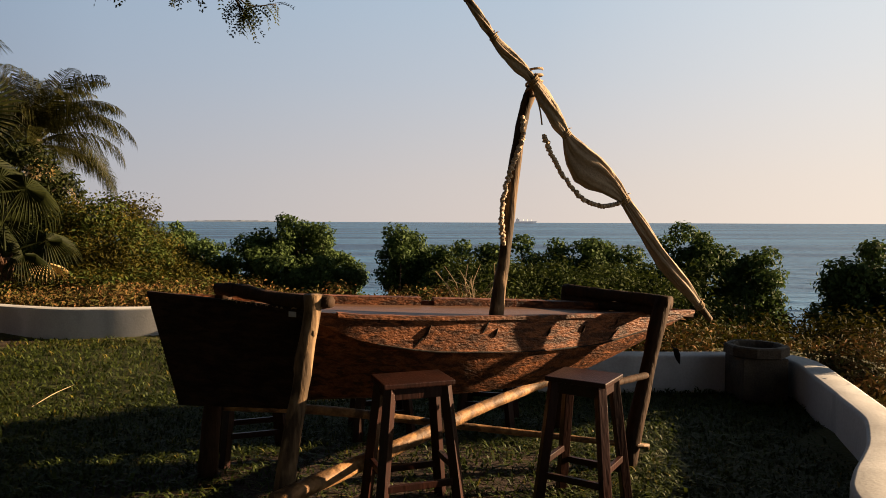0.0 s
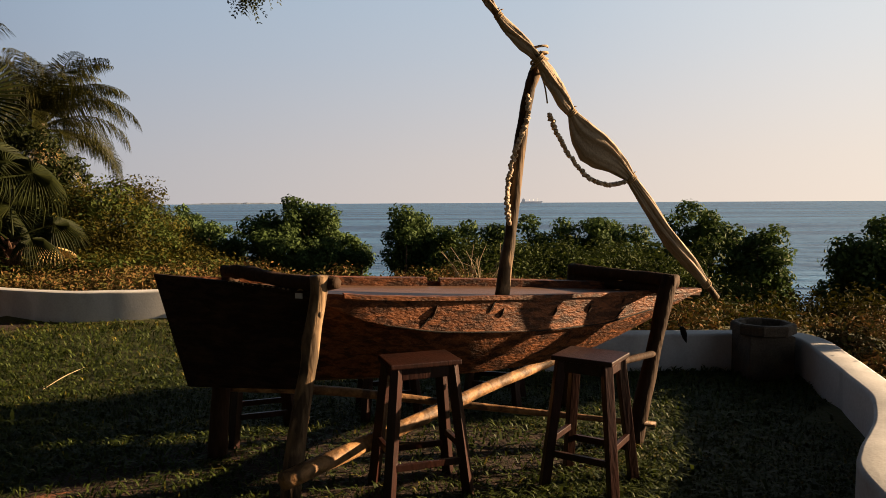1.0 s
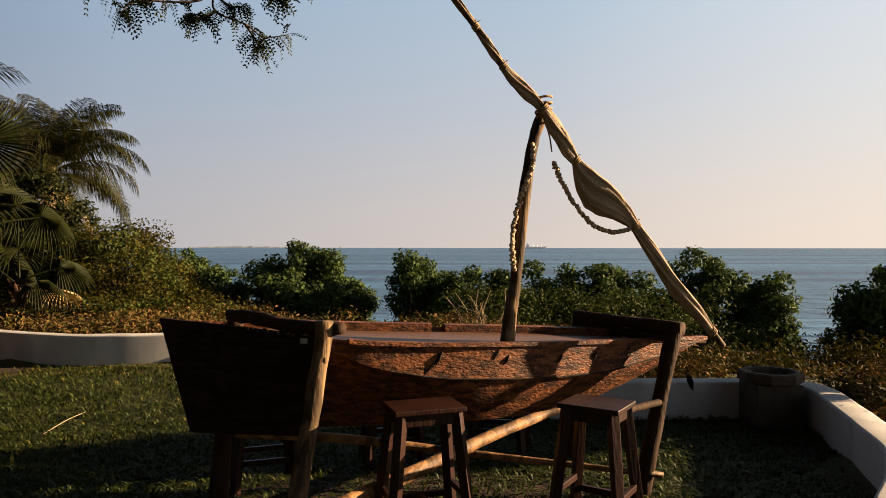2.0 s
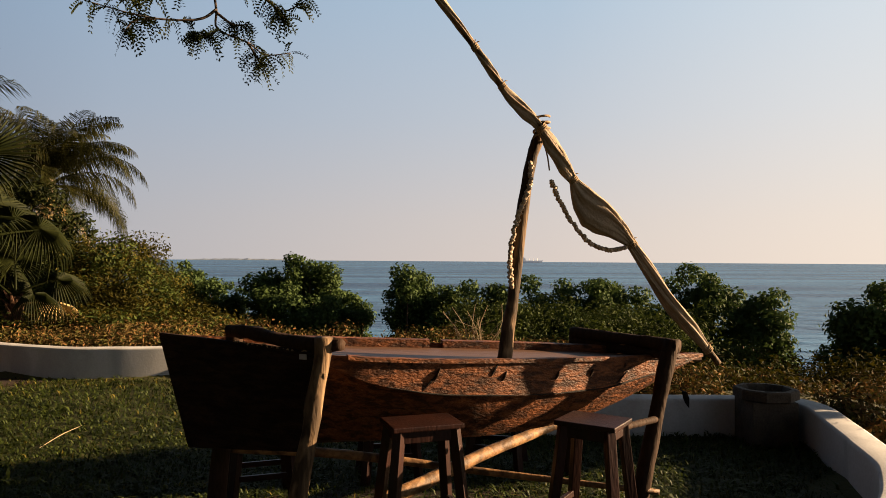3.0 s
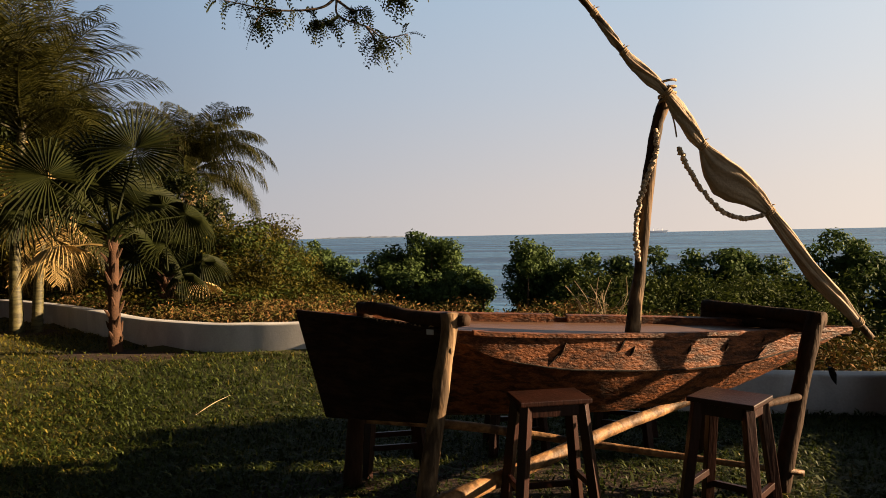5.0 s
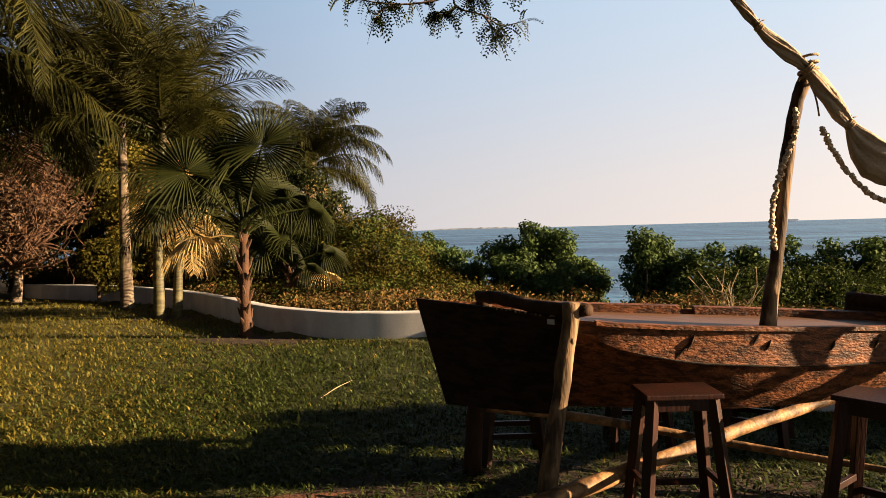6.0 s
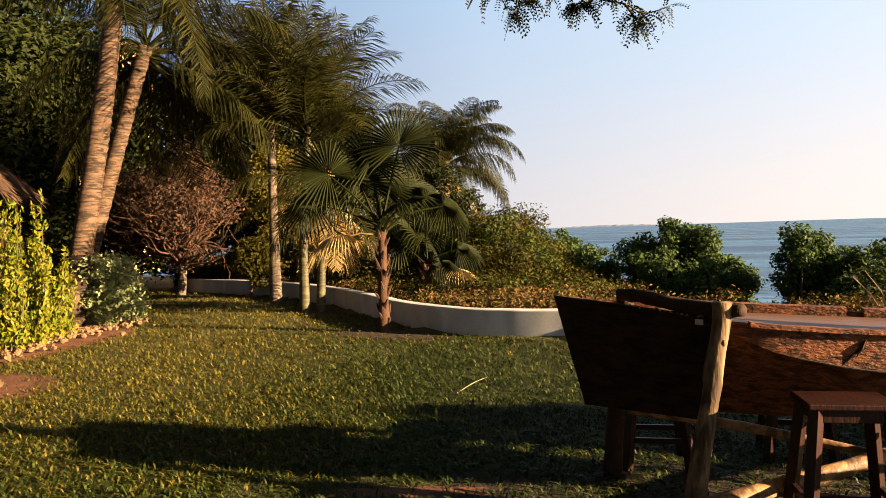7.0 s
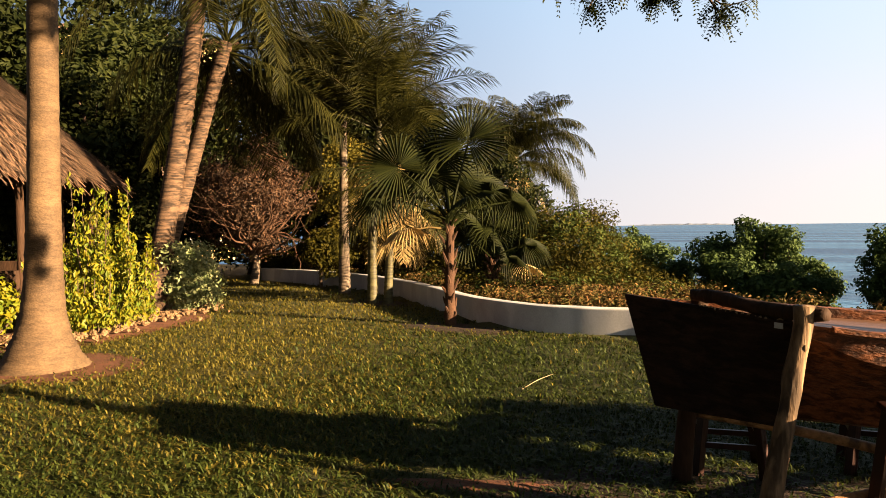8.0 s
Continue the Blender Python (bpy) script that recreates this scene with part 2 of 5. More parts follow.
def tube(bm, pts, radii, seg=10, wob=0.0, seed=0, cap=True):
    """A round limb along pts, with a radius at each and knobbly walls."""
    rnd = random.Random(seed)
    pts = [Vector(p) for p in pts]
    rings = []
    side = None
    for i, p in enumerate(pts):
        d = (pts[min(i + 1, len(pts) - 1)] - pts[max(i - 1, 0)]).normalized()
        if side is None:
            side = d.orthogonal().normalized()
        side = (side - d * side.dot(d)).normalized()
        up = d.cross(side)
        rings.append([bm.verts.new(p + (side * math.cos(a) + up * math.sin(a)) * radii[i] * (1 + wob * rnd.uniform(-1, 1)))
                      for a in (2 * math.pi * k / seg for k in range(seg))])
    for a, b in zip(rings, rings[1:]):
        for k in range(seg):
            bm.faces.new((a[k], a[(k + 1) % seg], b[(k + 1) % seg], b[k]))
    if cap:
        bm.faces.new(rings[0][::-1])
        bm.faces.new(rings[-1])
    return rings


def spline(pts, n):
    """Catmull-Rom through pts, n points in all."""
    pts = [np.array(p, float) for p in pts]
    p = [2 * pts[0] - pts[1], *pts, 2 * pts[-1] - pts[-2]]
    out = []
    for k in range(n):
        u = k / (n - 1) * (len(pts) - 1)
        i = min(int(u), len(pts) - 2)
        t = u - i
        a, b, c, d = p[i:i + 4]
        out.append(0.5 * (2 * b + (c - a) * t + (2 * a - 5 * b + 4 * c - d) * t * t + (3 * b - a - 3 * c + d) * t ** 3))
    return out


def lerp_list(vals, n):
    return list(np.interp(np.linspace(0, 1, n), np.linspace(0, 1, len(vals)), vals))


def box(bm, sx, sy, sz, m, bevel=0.0):
    """A box of that size, centred on m, with its edges eased."""
    made = bmesh.ops.create_cube(bm, size=1, matrix=m @ Matrix.Diagonal((sx, sy, sz, 1)))
    if bevel:
        es = list({e for v in made["verts"] for e in v.link_edges})
        bmesh.ops.bevel(bm, geom=es, offset=bevel, segments=2, affect="EDGES", profile=0.6)


def beam(bm, a, b, w, h, bevel=0.004):
    """A squared timber from a to b."""
    a, b = Vector(a), Vector(b)
    m = Matrix.Translation((a + b) / 2) @ (b - a).to_track_quat("Z", "Y").to_matrix().to_4x4()
    box(bm, w, h, (b - a).length, m, bevel)


def leaves(name, blobs, count, size, mat, parent=None, seed=1, shell=0.55, up=0.35, slim=0.5, label="", droop=0.0):
    """A crown: leaves scattered in the outer part of ellipsoid clumps (x, y, z, rx, ry, rz), each a folded blade."""
    rng = np.random.default_rng(seed)
    blobs = np.array(blobs, float)
    vol = (blobs[:, 3] * blobs[:, 4] * blobs[:, 5]) ** 0.75
    pick = rng.choice(len(blobs), count, p=vol / vol.sum())
    d = rng.normal(size=(count, 3))
    d /= np.linalg.norm(d, axis=1)[:, None]
    r = shell + (1 - shell) * rng.random(count) ** 0.7
    r *= 1 + 0.13 * rng.normal(size=count)
    c = blobs[pick, :3] + d * r[:, None] * blobs[pick, 3:]
    nrm = d + rng.normal(size=(count, 3)) * 0.6 + np.array([0, 0, up])
    nrm /= np.linalg.norm(nrm, axis=1)[:, None]
    t = np.cross(nrm, rng.normal(size=(count, 3)))
    t[:, 2] -= droop
    t /= np.linalg.norm(t, axis=1)[:, None]
    s = np.cross(nrm, t)
    ln = size * rng.uniform(0.6, 1.35, count)[:, None]
    wd = ln * slim
    v = np.stack([c - t * ln * 0.5, c + s * wd * 0.5 + nrm * ln * 0.08, c + t * ln * 0.5, c - s * wd * 0.5 + nrm * ln * 0.08], 1).reshape(-1, 3)
    q = np.arange(count)[:, None] * 4
    f = np.concatenate([q + [0, 1, 2], q + [0, 2, 3]], 0)
    return add(name, np_mesh(name, v, f), mat, parent, label)


def limbs(bm, base, top, blobs, r0, seed=0, reach=0.75):
    """Trunk from base to top and a limb into each clump."""
    rnd = random.Random(seed)
    base, top = Vector(base), Vector(top)
    mid = (base + top) / 2 + Vector((rnd.uniform(-.1, .1), rnd.uniform(-.1, .1), 0)) * (top - base).length
    tube(bm, spline([base, mid, top], 8), lerp_list([r0 * 1.25, r0 * .8, r0 * .6], 8), 9, 0.08, seed)
    for b in blobs:
        end = Vector(b[:3])
        s = mid.lerp(top, rnd.uniform(0.3, 1))
        m = s.lerp(end, 0.5) + Vector((0, 0, rnd.uniform(-.1, .15) * (end - s).length))
        tube(bm, spline([s, m, s.lerp(end, reach + .2)], 6), lerp_list([r0 * .5, r0 * .25, r0 * .08], 6), 6, 0.05, seed)


# ---------------- ground, sea, far shore ----------------
WALL_PATH = [(-17.2, 13.9), (-16.0, 13.82), (-14.7, 13.7), (-12.7, 13.25), (-10.2, 12.1), (-8.3, 10.9), (-6.9, 9.9), (-5.75, 9.37), (-5.2, 9.22), (-4.7, 9.24),
             (-4.1, 9.34), (-3.4, 9.5), (-2.7, 9.6), (-1.95, 9.4), (-1.3, 8.85), (-0.7, 8.0), (-0.05, 7.0), (0.6, 6.56), (1.5, 6.52), (2.5, 6.55), (3.1, 6.52), (3.27, 6.2), (3.13, 5.5), (2.95, 4.83), (2.79, 4.3), (2.5, 3.8), (2.17, 3.37), (2.0, 3.05), (1.9, 2.4), (1.9, 1.3), (2.1, -1.0), (2.3, -4.5), (2.2, -9.0)]
WALL = np.array(spline(WALL_PATH, 280))


def beyond(x, y):
    """Metres past the garden wall towards the sea (negative inside)."""
    d = np.hypot(WALL[:, 0] - x, WALL[:, 1] - y)
    i = int(np.argmin(d))
    a, b = WALL[max(i - 1, 0)], WALL[min(i + 1, len(WALL) - 1)]
    side = (b[0] - a[0]) * (y - a[1]) - (b[1] - a[1]) * (x - a[0])
    return d[i] if side > 0 else -d[i]


def smooth01(t):
    t = min(max(t, 0), 1)
    return t * t * (3 - 2 * t)


SEA = -4.0


def height(x, y):
    d = beyond(x, y)
    if d <= 0:
        return 0.012 * noise.noise(Vector((x * 0.5, y * 0.5, 0)))
    land = smooth01((-x - 3) / 8)
    h = 0.08 - (4.6 + land * 0.4) * smooth01((d - 1.5 - 9 * land) / (9 + 6 * land))
    return h + 0.1 * min(d, 1.5) * noise.noise(Vector((x * 0.4, y * 0.4, 3)))


gx = np.concatenate([[-4800, -2000, -800, -300, -120, -70], np.arange(-45, 20.01, 0.5), [26, 40, 70, 120, 300, 800, 2000, 4800]])
gy = np.concatenate([[-4800, -2000, -600, -200, -60, -30], np.arange(-14, 40.01, 0.5), [48, 60, 90]])
gv = [(x, y, height(x, y) if -60 < x < 60 and -20 < y < 60 else (0 if y < 14 and x < 2 else SEA - 1)) for y in gy for x in gx]
nx = len(gx)
gf = [(j * nx + i, j * nx + i + 1, (j + 1) * nx + i + 1, (j + 1) * nx + i) for j in range(len(gy) - 1) for i in range(nx - 1)]
M_LAWN = material("lawn_soil", (0.0232, 0.0263, 0.0054), (0.0618, 0.0572, 0.0132), 0.9, 0.95, 0.8, 30, shift=(0.75, (0.07, 0.042, 0.018)))
ground = add("ground", np_mesh("ground", gv, gf), M_LAWN, smooth=True)
tagged(ground, "lawn ground sloping down to the shore beyond the wall", "ground", kind="structure")

M_SEA = bpy.data.materials.new("sea_water")
M_SEA.use_nodes = True
sn, sl = M_SEA.node_tree.nodes, M_SEA.node_tree.links
sb = sn["Principled BSDF"]
stc, smp = sn.new("ShaderNodeTexCoord"), sn.new("ShaderNodeMapping")
smp.inputs["Scale"].default_value = (0.35, 1.0, 1)
sl.new(stc.outputs["Object"], smp.inputs[0])
w1, w2 = sn.new("ShaderNodeTexNoise"), sn.new("ShaderNodeTexNoise")
w1.inputs["Scale"].default_value, w1.inputs["Detail"].default_value = 0.6, 8
w2.inputs["Scale"].default_value, w2.inputs["Detail"].default_value = 0.03, 5
sl.new(smp.outputs[0], w1.inputs[0])
smp2 = sn.new("ShaderNodeMapping")
smp2.inputs["Scale"].default_value = (0.12, 1.2, 1)
sl.new(stc.outputs["Object"], smp2.inputs[0])
sl.new(smp2.outputs[0], w2.inputs[0])
sbp = sn.new("ShaderNodeBump")
sbp.inputs["Strength"].default_value = 0.9
sbp.inputs["Distance"].default_value = 1.2
sl.new(w1.outputs[0], sbp.inputs["Height"])
sl.new(sbp.outputs[0], sb.inputs["Normal"])
srp = sn.new("ShaderNodeValToRGB")
srp.color_ramp.elements[0].color, srp.color_ramp.elements[1].color = (0.010, 0.046, 0.12, 1), (0.05, 0.145, 0.28, 1)
srp.color_ramp.elements[0].position, srp.color_ramp.elements[1].position = 0.38, 0.62
sl.new(w2.outputs[0], srp.inputs[0])
sl.new(srp.outputs[0], sb.inputs["Base Color"])
sb.inputs["Specular IOR Level"].default_value = 0.0
sb.inputs["Roughness"].default_value = 1.0
sgl = sn.new("ShaderNodeBsdfGlossy")
sgl.inputs["Roughness"].default_value = 0.22
sl.new(sbp.outputs[0], sgl.inputs["Normal"])
smx = sn.new("ShaderNodeMixShader")
smx.inputs[0].default_value = 0.3
sl.new(sb.outputs[0], smx.inputs[1])
sl.new(sgl.outputs[0], smx.inputs[2])
sl.new(smx.outputs[0], sn["Material Output"].inputs[0])
sea = add("water", np_mesh("water", [(-4800, 8, SEA), (4800, 8, SEA), (4800, 4800, SEA), (-4800, 4800, SEA)], [(0, 1, 2, 3)]), M_SEA)
tagged(sea, "calm blue-green sea with small ripples", "sea", kind="structure")


# ---------------- the low white wall ----------------
def wall_strip(pts, half, top, seed=0):
    bm = bmesh.new()
    rings = []
    for i, p in enumerate(pts):
        a, b = pts[max(i - 1, 0)], pts[min(i + 1, len(pts) - 1)]
        d = Vector((b[0] - a[0], b[1] - a[1], 0)).normalized()
        nrm = Vector((-d.y, d.x, 0))
        c = Vector((p[0], p[1], 0))
        h = top(p[0], p[1]) + 0.006 * noise.noise(Vector((p[0] * 2, p[1] * 2, 0)))
        w = half + 0.006 * noise.noise(Vector((p[0] * 3, p[1] * 3, 5)))
        prof = [(-w, -0.3), (-w, h * 0.5), (-w, h - 0.03), (-w, h - 0.018), (-w + 0.006, h - 0.004), (-w + 0.024, h), (0, h + 0.003), (w - 0.024, h), (w - 0.006, h - 0.004), (w, h - 0.018), (w, h - 0.03), (w, -0.6)]
        rings.append([bm.verts.new(c + nrm * o + Vector((0, 0, z))) for o, z in prof])
    for a, b in zip(rings, rings[1:]):
        for k in range(len(a) - 1):
            bm.faces.new((a[k], b[k], b[k + 1], a[k + 1]))
    bm.faces.new(rings[0])
    bm.faces.new(rings[-1][::-1])
    bmesh.ops.recalc_face_normals(bm, faces=bm.faces)
    return bm


garden_wall = part("wall_garden", wall_strip(WALL, 0.115, lambda x, y: 0.42 - 0.07 * smooth01((x + 2) / 2)), M_WALL, smooth=True)
tagged(garden_wall, "low curving white-rendered garden wall with rounded top", "wall", kind="structure")


# ---------------- the boat bar ----------------
NEAR_RIM = [(-0.67, 3.76, 1.10), (-0.31, 3.89, 1.062), (0.29, 4.12, 1.03), (0.94, 4.46, 1.0), (1.38, 4.70, 0.985), (1.81, 4.94, 0.965)]
FAR_RIM = [(-1.81, 4.30, 1.15), (-1.25, 4.46, 1.11), (-0.62, 4.62, 1.075), (0.06, 4.80, 1.045), (0.86, 4.95, 1.01), (1.81, 4.96, 0.97)]
NS = 40
near_rim = [Vector(p) for p in spline(NEAR_RIM, NS)]
far_rim = [Vector(p) for p in spline(FAR_RIM, NS)]


def station(i):
    """Hull section i from the near rim round the bottom to the far rim: rim, knuckle, bilge, keel edge, and back."""
    s = i / (NS - 1)
    a, b = near_rim[i], far_rim[i]
    mid = (a + b) / 2
    zb = 0.52 + 0.45 * max(0, (s - 0.45) / 0.55) ** 2.2
    k = 0.62 - 0.25 * s
    kn = 0.15 + (k + 0.12 - 0.15) * smooth01((s - 0.13) / 0.3)
    kf = k - 0.45 * (1 - smooth01(s / 0.3))
    wn_ = 0.92 + 0.05 * smooth01(s / 0.2)
    zb = min(zb, a.z - 0.012)

    def at(side, f, z):
        p = mid.lerp(side, f)
        return Vector((p.x, p.y, z))
    zk = a.z - float(np.interp(s, [0, 0.12, 0.3, 0.5, 0.65, 0.8, 0.92, 1], [0.06, 0.14, 0.21, 0.225, 0.2, 0.13, 0.06, 0.008]))
    zk = max(zk, zb + 0.004)
    out = [a, at(a, 0.97, a.z * 0.6 + zk * 0.4), at(a, wn_, zk), at(a, wn_ - 0.01, zk + 0.006), at(a, kn + (wn_ - kn) * (0.22 + 0.36 * smooth01((s - 0.13) / 0.3)), zk * 0.5 + zb * 0.5), at(a, kn, zb + 0.02), at(a, kn * 0.6, zb)]
    out += [at(b, kf * 0.6, zb), at(b, kf, zb + 0.02), at(b, 0.6 + 0.315 * smooth01(s / 0.25), zk), at(b, 0.97, b.z * 0.6 + zk * 0.4), b]
    return out


boat = thing("boat_bar", "weathered brown wooden boat hull turned into a bar table", "boat", -0.1, 4.3, 0)
boat_inv = Matrix.Translation((0.1, -4.3, 0))


def boat_part(name, bm, mat, label="", smooth=False, parent=None):
    bmesh.ops.transform(bm, matrix=boat_inv, verts=bm.verts)
    return part(name, bm, mat, parent or boat, label, smooth)


rows_h = [station(i) for i in range(NS)]


def strake(name, k0, k1, proud, mat=M_HULL, label=""):
    """One run of planking between two lines of the section, with thickness."""
    bm = bmesh.new()
    rings = []
    for i, r in enumerate(rows_h):
        c = (near_rim[i] + far_rim[i]) / 2
        line = r[k0:k1 + 1]
        outer, inner = [], []
        for p in line:
            o = Vector((p.x - c.x, p.y - c.y, 0))
            o = o.normalized() if o.length > 1e-4 else Vector((0, 0, 0))
            g = 0.006 * noise.noise(Vector((p.x * 6, p.y * 6, p.z * 14)))
            outer.append(bm.verts.new(p + o * (proud + g)))
            inner.append(bm.verts.new(p - o * 0.022))
        rings.append(outer + inner[::-1])
    for a, b in zip(rings, rings[1:]):
        n = len(a)
        for k in range(n):
            bm.faces.new((a[k], a[(k + 1) % n], b[(k + 1) % n], b[k]))
    bm.faces.new(rings[0])
    bm.faces.new(rings[-1][::-1])
    bmesh.ops.recalc_face_normals(bm, faces=bm.faces)
    ob = boat_part(name, bm, mat, label, True)
    ob.data.set_sharp_from_angle(angle=radians(32))
    return ob


strake("upper_strake", 0, 2, 0.02, label="scarred upper hull plank")
strake("lower_strake", 3, 5, 0.0, label="lower hull plank")
strake("bottom_plank", 5, 8, 0.0)
strake("far_lower_strake", 8, 9, 0.0)
strake("far_upper_strake", 9, 11, 0.01)

# stern board closing the cut end
bm = bmesh.new()
r0 = rows_h[0]
axis = Vector((-0.43, -0.9, 0)).normalized()
top_mid = (r0[0] + r0[11]) / 2 + Vector((0, 0, 0.012))
loop = [r0[11] + Vector((-0.03, 0.012, 0.01)), top_mid, r0[0] + Vector((0.0, -0.01, 0.01)), Vector((-0.80, 3.83, 0.55)), Vector((-1.60, 4.20, 0.47))]
fr = [bm.verts.new(p + axis * 0.035) for p in loop]
bk = [bm.verts.new(p - axis * 0.004) for p in loop]
bm.faces.new(fr)
bm.faces.new(bk[::-1])
for k in range(len(loop)):
    bm.faces.new((fr[k], bk[k], bk[(k + 1) % len(loop)], fr[(k + 1) % len(loop)]))
bmesh.ops.recalc_face_normals(bm, faces=bm.faces)
bmesh.ops.bevel(bm, geom=list(bm.edges), offset=0.008, segments=1, affect="EDGES")
# wood darkened to carry the shade on this side
boat_part("stern_board", bm, M_PANEL, "broad stern board with its shade put into the dark colour")

# table top let into the hull
bm = bmesh.new()
tv, bv = [], []
for i in range(NS):
    a, b = near_rim[i], far_rim[i]
    o = (b - a).normalized() * min(0.02, (b - a).length * 0.3)
    tv.append((bm.verts.new(a + o + Vector((0, 0, -0.012))), bm.verts.new(b - o + Vector((0, 0, -0.03)))))
    bv.append((bm.verts.new(a + o + Vector((0, 0, -0.045))), bm.verts.new(b - o + Vector((0, 0, -0.06)))))
for i in range(NS - 1):
    bm.faces.new((tv[i][0], tv[i + 1][0], tv[i + 1][1], tv[i][1]))
    bm.faces.new((bv[i][0], bv[i][1], bv[i + 1][1], bv[i + 1][0]))
    bm.faces.new((tv[i][0], bv[i][0], bv[i + 1][0], tv[i + 1][0]))
    bm.faces.new((tv[i][1], tv[i + 1][1], bv[i + 1][1], bv[i][1]))
bmesh.ops.recalc_face_normals(bm, faces=bm.faces)
boat_part("tabletop", bm, M_TABLE, "smooth varnished table top inside the hull")

# raised plank along the far rim, in two lengths, and the near rim cap
for i0, i1, hh in ((6, 22, 0.024), (22, 36, 0.02)):
    bm = bmesh.new()
    rings = []
    for i in range(i0, i1):
        p = far_rim[i]
        d = (far_rim[i + 1] - far_rim[i - 1]).normalized()
        n = Vector((-d.y, d.x, 0))
        rings.append([bm.verts.new(p + n * o + Vector((0, 0, z))) for o, z in ((-0.045, -0.03), (-0.045, hh), (0.02, hh + 0.004), (0.02, -0.03))])
    for a, b in zip(rings, rings[1:]):
        for k in range(4):
            bm.faces.new((a[k], a[(k + 1) % 4], b[(k + 1) % 4], b[k]))
    bm.faces.new(rings[0])
    bm.faces.new(rings[-1][::-1])
    bmesh.ops.recalc_face_normals(bm, faces=bm.faces)
    boat_part("rim_plank", bm, M_HULL, "raised plank along the rim")
bm = bmesh.new()
rings = []
for i in range(2, NS):
    p = near_rim[i]
    d = (near_rim[min(i + 1, NS - 1)] - near_rim[i - 1]).normalized()
    n = Vector((d.y, -d.x, 0))
    w = 0.024 * min(1, (NS - i) / 6) + 0.004
    rings.append([bm.verts.new(p + n * o + Vector((0, 0, z + 0.003 * noise.noise(p * 9)))) for o, z in ((w, -0.018), (w, 0.006), (-w, 0.006), (-w, -0.018))])
for a, b in zip(rings, rings[1:]):
    for k in range(4):
        bm.faces.new((a[k], a[(k + 1) % 4], b[(k + 1) % 4], b[k]))
bm.faces.new(rings[0])
bm.faces.new(rings[-1][::-1])
bmesh.ops.recalc_face_normals(bm, faces=bm.faces)
boat_part("rim_cap", bm, M_HULL)

bm = bmesh.new()
box(bm, 0.05, 0.004, 0.03, Matrix.Translation((-0.83, 3.785, 1.085)) @ Matrix.Rotation(radians(-25), 4, "Z"), 0.001)
boat_part("name_tag", bm, M_WALL, "small blank white tag")

bm = bmesh.new()
rnd = random.Random(21)
a, b = Vector((-1.30, 4.03, 1.135)), Vector((-0.84, 3.80, 1.105))
for k in range(15):
    p = a.lerp(b, k / 14) + Vector((0, 0, rnd.uniform(-.004, .006)))
    q = p + Vector((rnd.uniform(.012, .035), -0.012, rnd.uniform(-.012, .008)))
    tube(bm, [p, (p + q) / 2 + Vector((0, 0, .008)), q], [0.004, 0.006, 0.003], 5)
boat_part("frayed_cord", bm, M_ROPE, "pale frayed cord along the stern top")

bm = bmesh.new()
tube(bm, [r[2] + Vector((0.004, -0.012, 0.004 + 0.004 * noise.noise(r[2] * 7))) for r in rows_h[7:38]], [0.006 + 0.003 * noise.noise(r[2] * 11) for r in rows_h[7:38]], 6)
boat_part("seam", bm, M_SEAM, "dark caulked seam between planks")
for i, zf0, zf1, run in ((10, 0.05, 0.62, 0.10), (15, 0.55, 0.98, 0.05), (26, 0.1, 0.5, 0.09)):
    a, b = rows_h[i][2], rows_h[i][0]
    d = (near_rim[i + 1] - near_rim[i]).normalized()
    n = Vector((d.y, -d.x, 0)) * 0.012
    bm = bmesh.new()
    tube(bm, [a.lerp(b, zf0) + n, a.lerp(b, (zf0 + zf1) / 2) + d * run * .45 + n * 1.1, a.lerp(b, zf1) + d * run + n], [0.003, 0.007, 0.003], 5)
    boat_part("crack", bm, M_SEAM)

# adzed notches in the upper plank
for s, zf, ln in ((0.20, 0.86, 0.03), (0.245, 0.86, 0.03), (0.30, 0.55, 0.11), (0.43, 0.55, 0.07), (0.53, 0.55, 0.07), (0.61, 0.55, 0.06), (0.70, 0.7, 0.05)):
    i = int(s * (NS - 1))
    a, b = rows_h[i][0], rows_h[i][2]
    p = b.lerp(a, zf)
    d = (near_rim[i + 1] - near_rim[i]).normalized()
    n = Vector((d.y, -d.x, 0))
    bm = bmesh.new()
    q = p + n * 0.012
    tube(bm, [q - d * ln * 0.2 - Vector((0, 0, ln * .4)), q + n * 0.004, q + d * ln * 0.2 + Vector((0, 0, ln * .4))], [0.003, 0.009, 0.003], 6)
    boat_part("peg_notch", bm, M_DARKPOST)

# posts, cross beams and bracing logs
def pole(name, pts, radii, mat, seed, label="", n=14, seg=12, wob=0.06):
    bm = bmesh.new()
    tube(bm, spline(pts, n), lerp_list(radii, n), seg, wob, seed)
    return boat_part(name, bm, mat, label, True)


pole("post", [(-0.85, 3.53, -0.03), (-0.81, 3.57, 0.35), (-0.755, 3.64, 0.72), (-0.745, 3.66, 0.85), (-0.705, 3.69, 1.08), (-0.70, 3.69, 1.205)], [0.056, 0.050, 0.045, 0.05, 0.044, 0.05], M_POST, 3, "peeled post, pale where worn")
for k, (p, r) in enumerate((((-0.735, 3.635, 0.80), 0.024), ((-0.775, 3.585, 0.56), 0.022), ((-0.693, 3.665, 1.0), 0.02), ((-0.82, 3.53, 0.2), 0.022))):
    bm = bmesh.new()
    bmesh.ops.create_icosphere(bm, subdivisions=2, radius=r, matrix=Matrix.Translation(p) @ Matrix.Diagonal((1, 1, 1.5, 1)))
    for v in bm.verts:
        v.co += (v.co - Vector(p)) * 0.5 * noise.noise(v.co * 40)
    boat_part("knot", bm, M_POST, "", True)
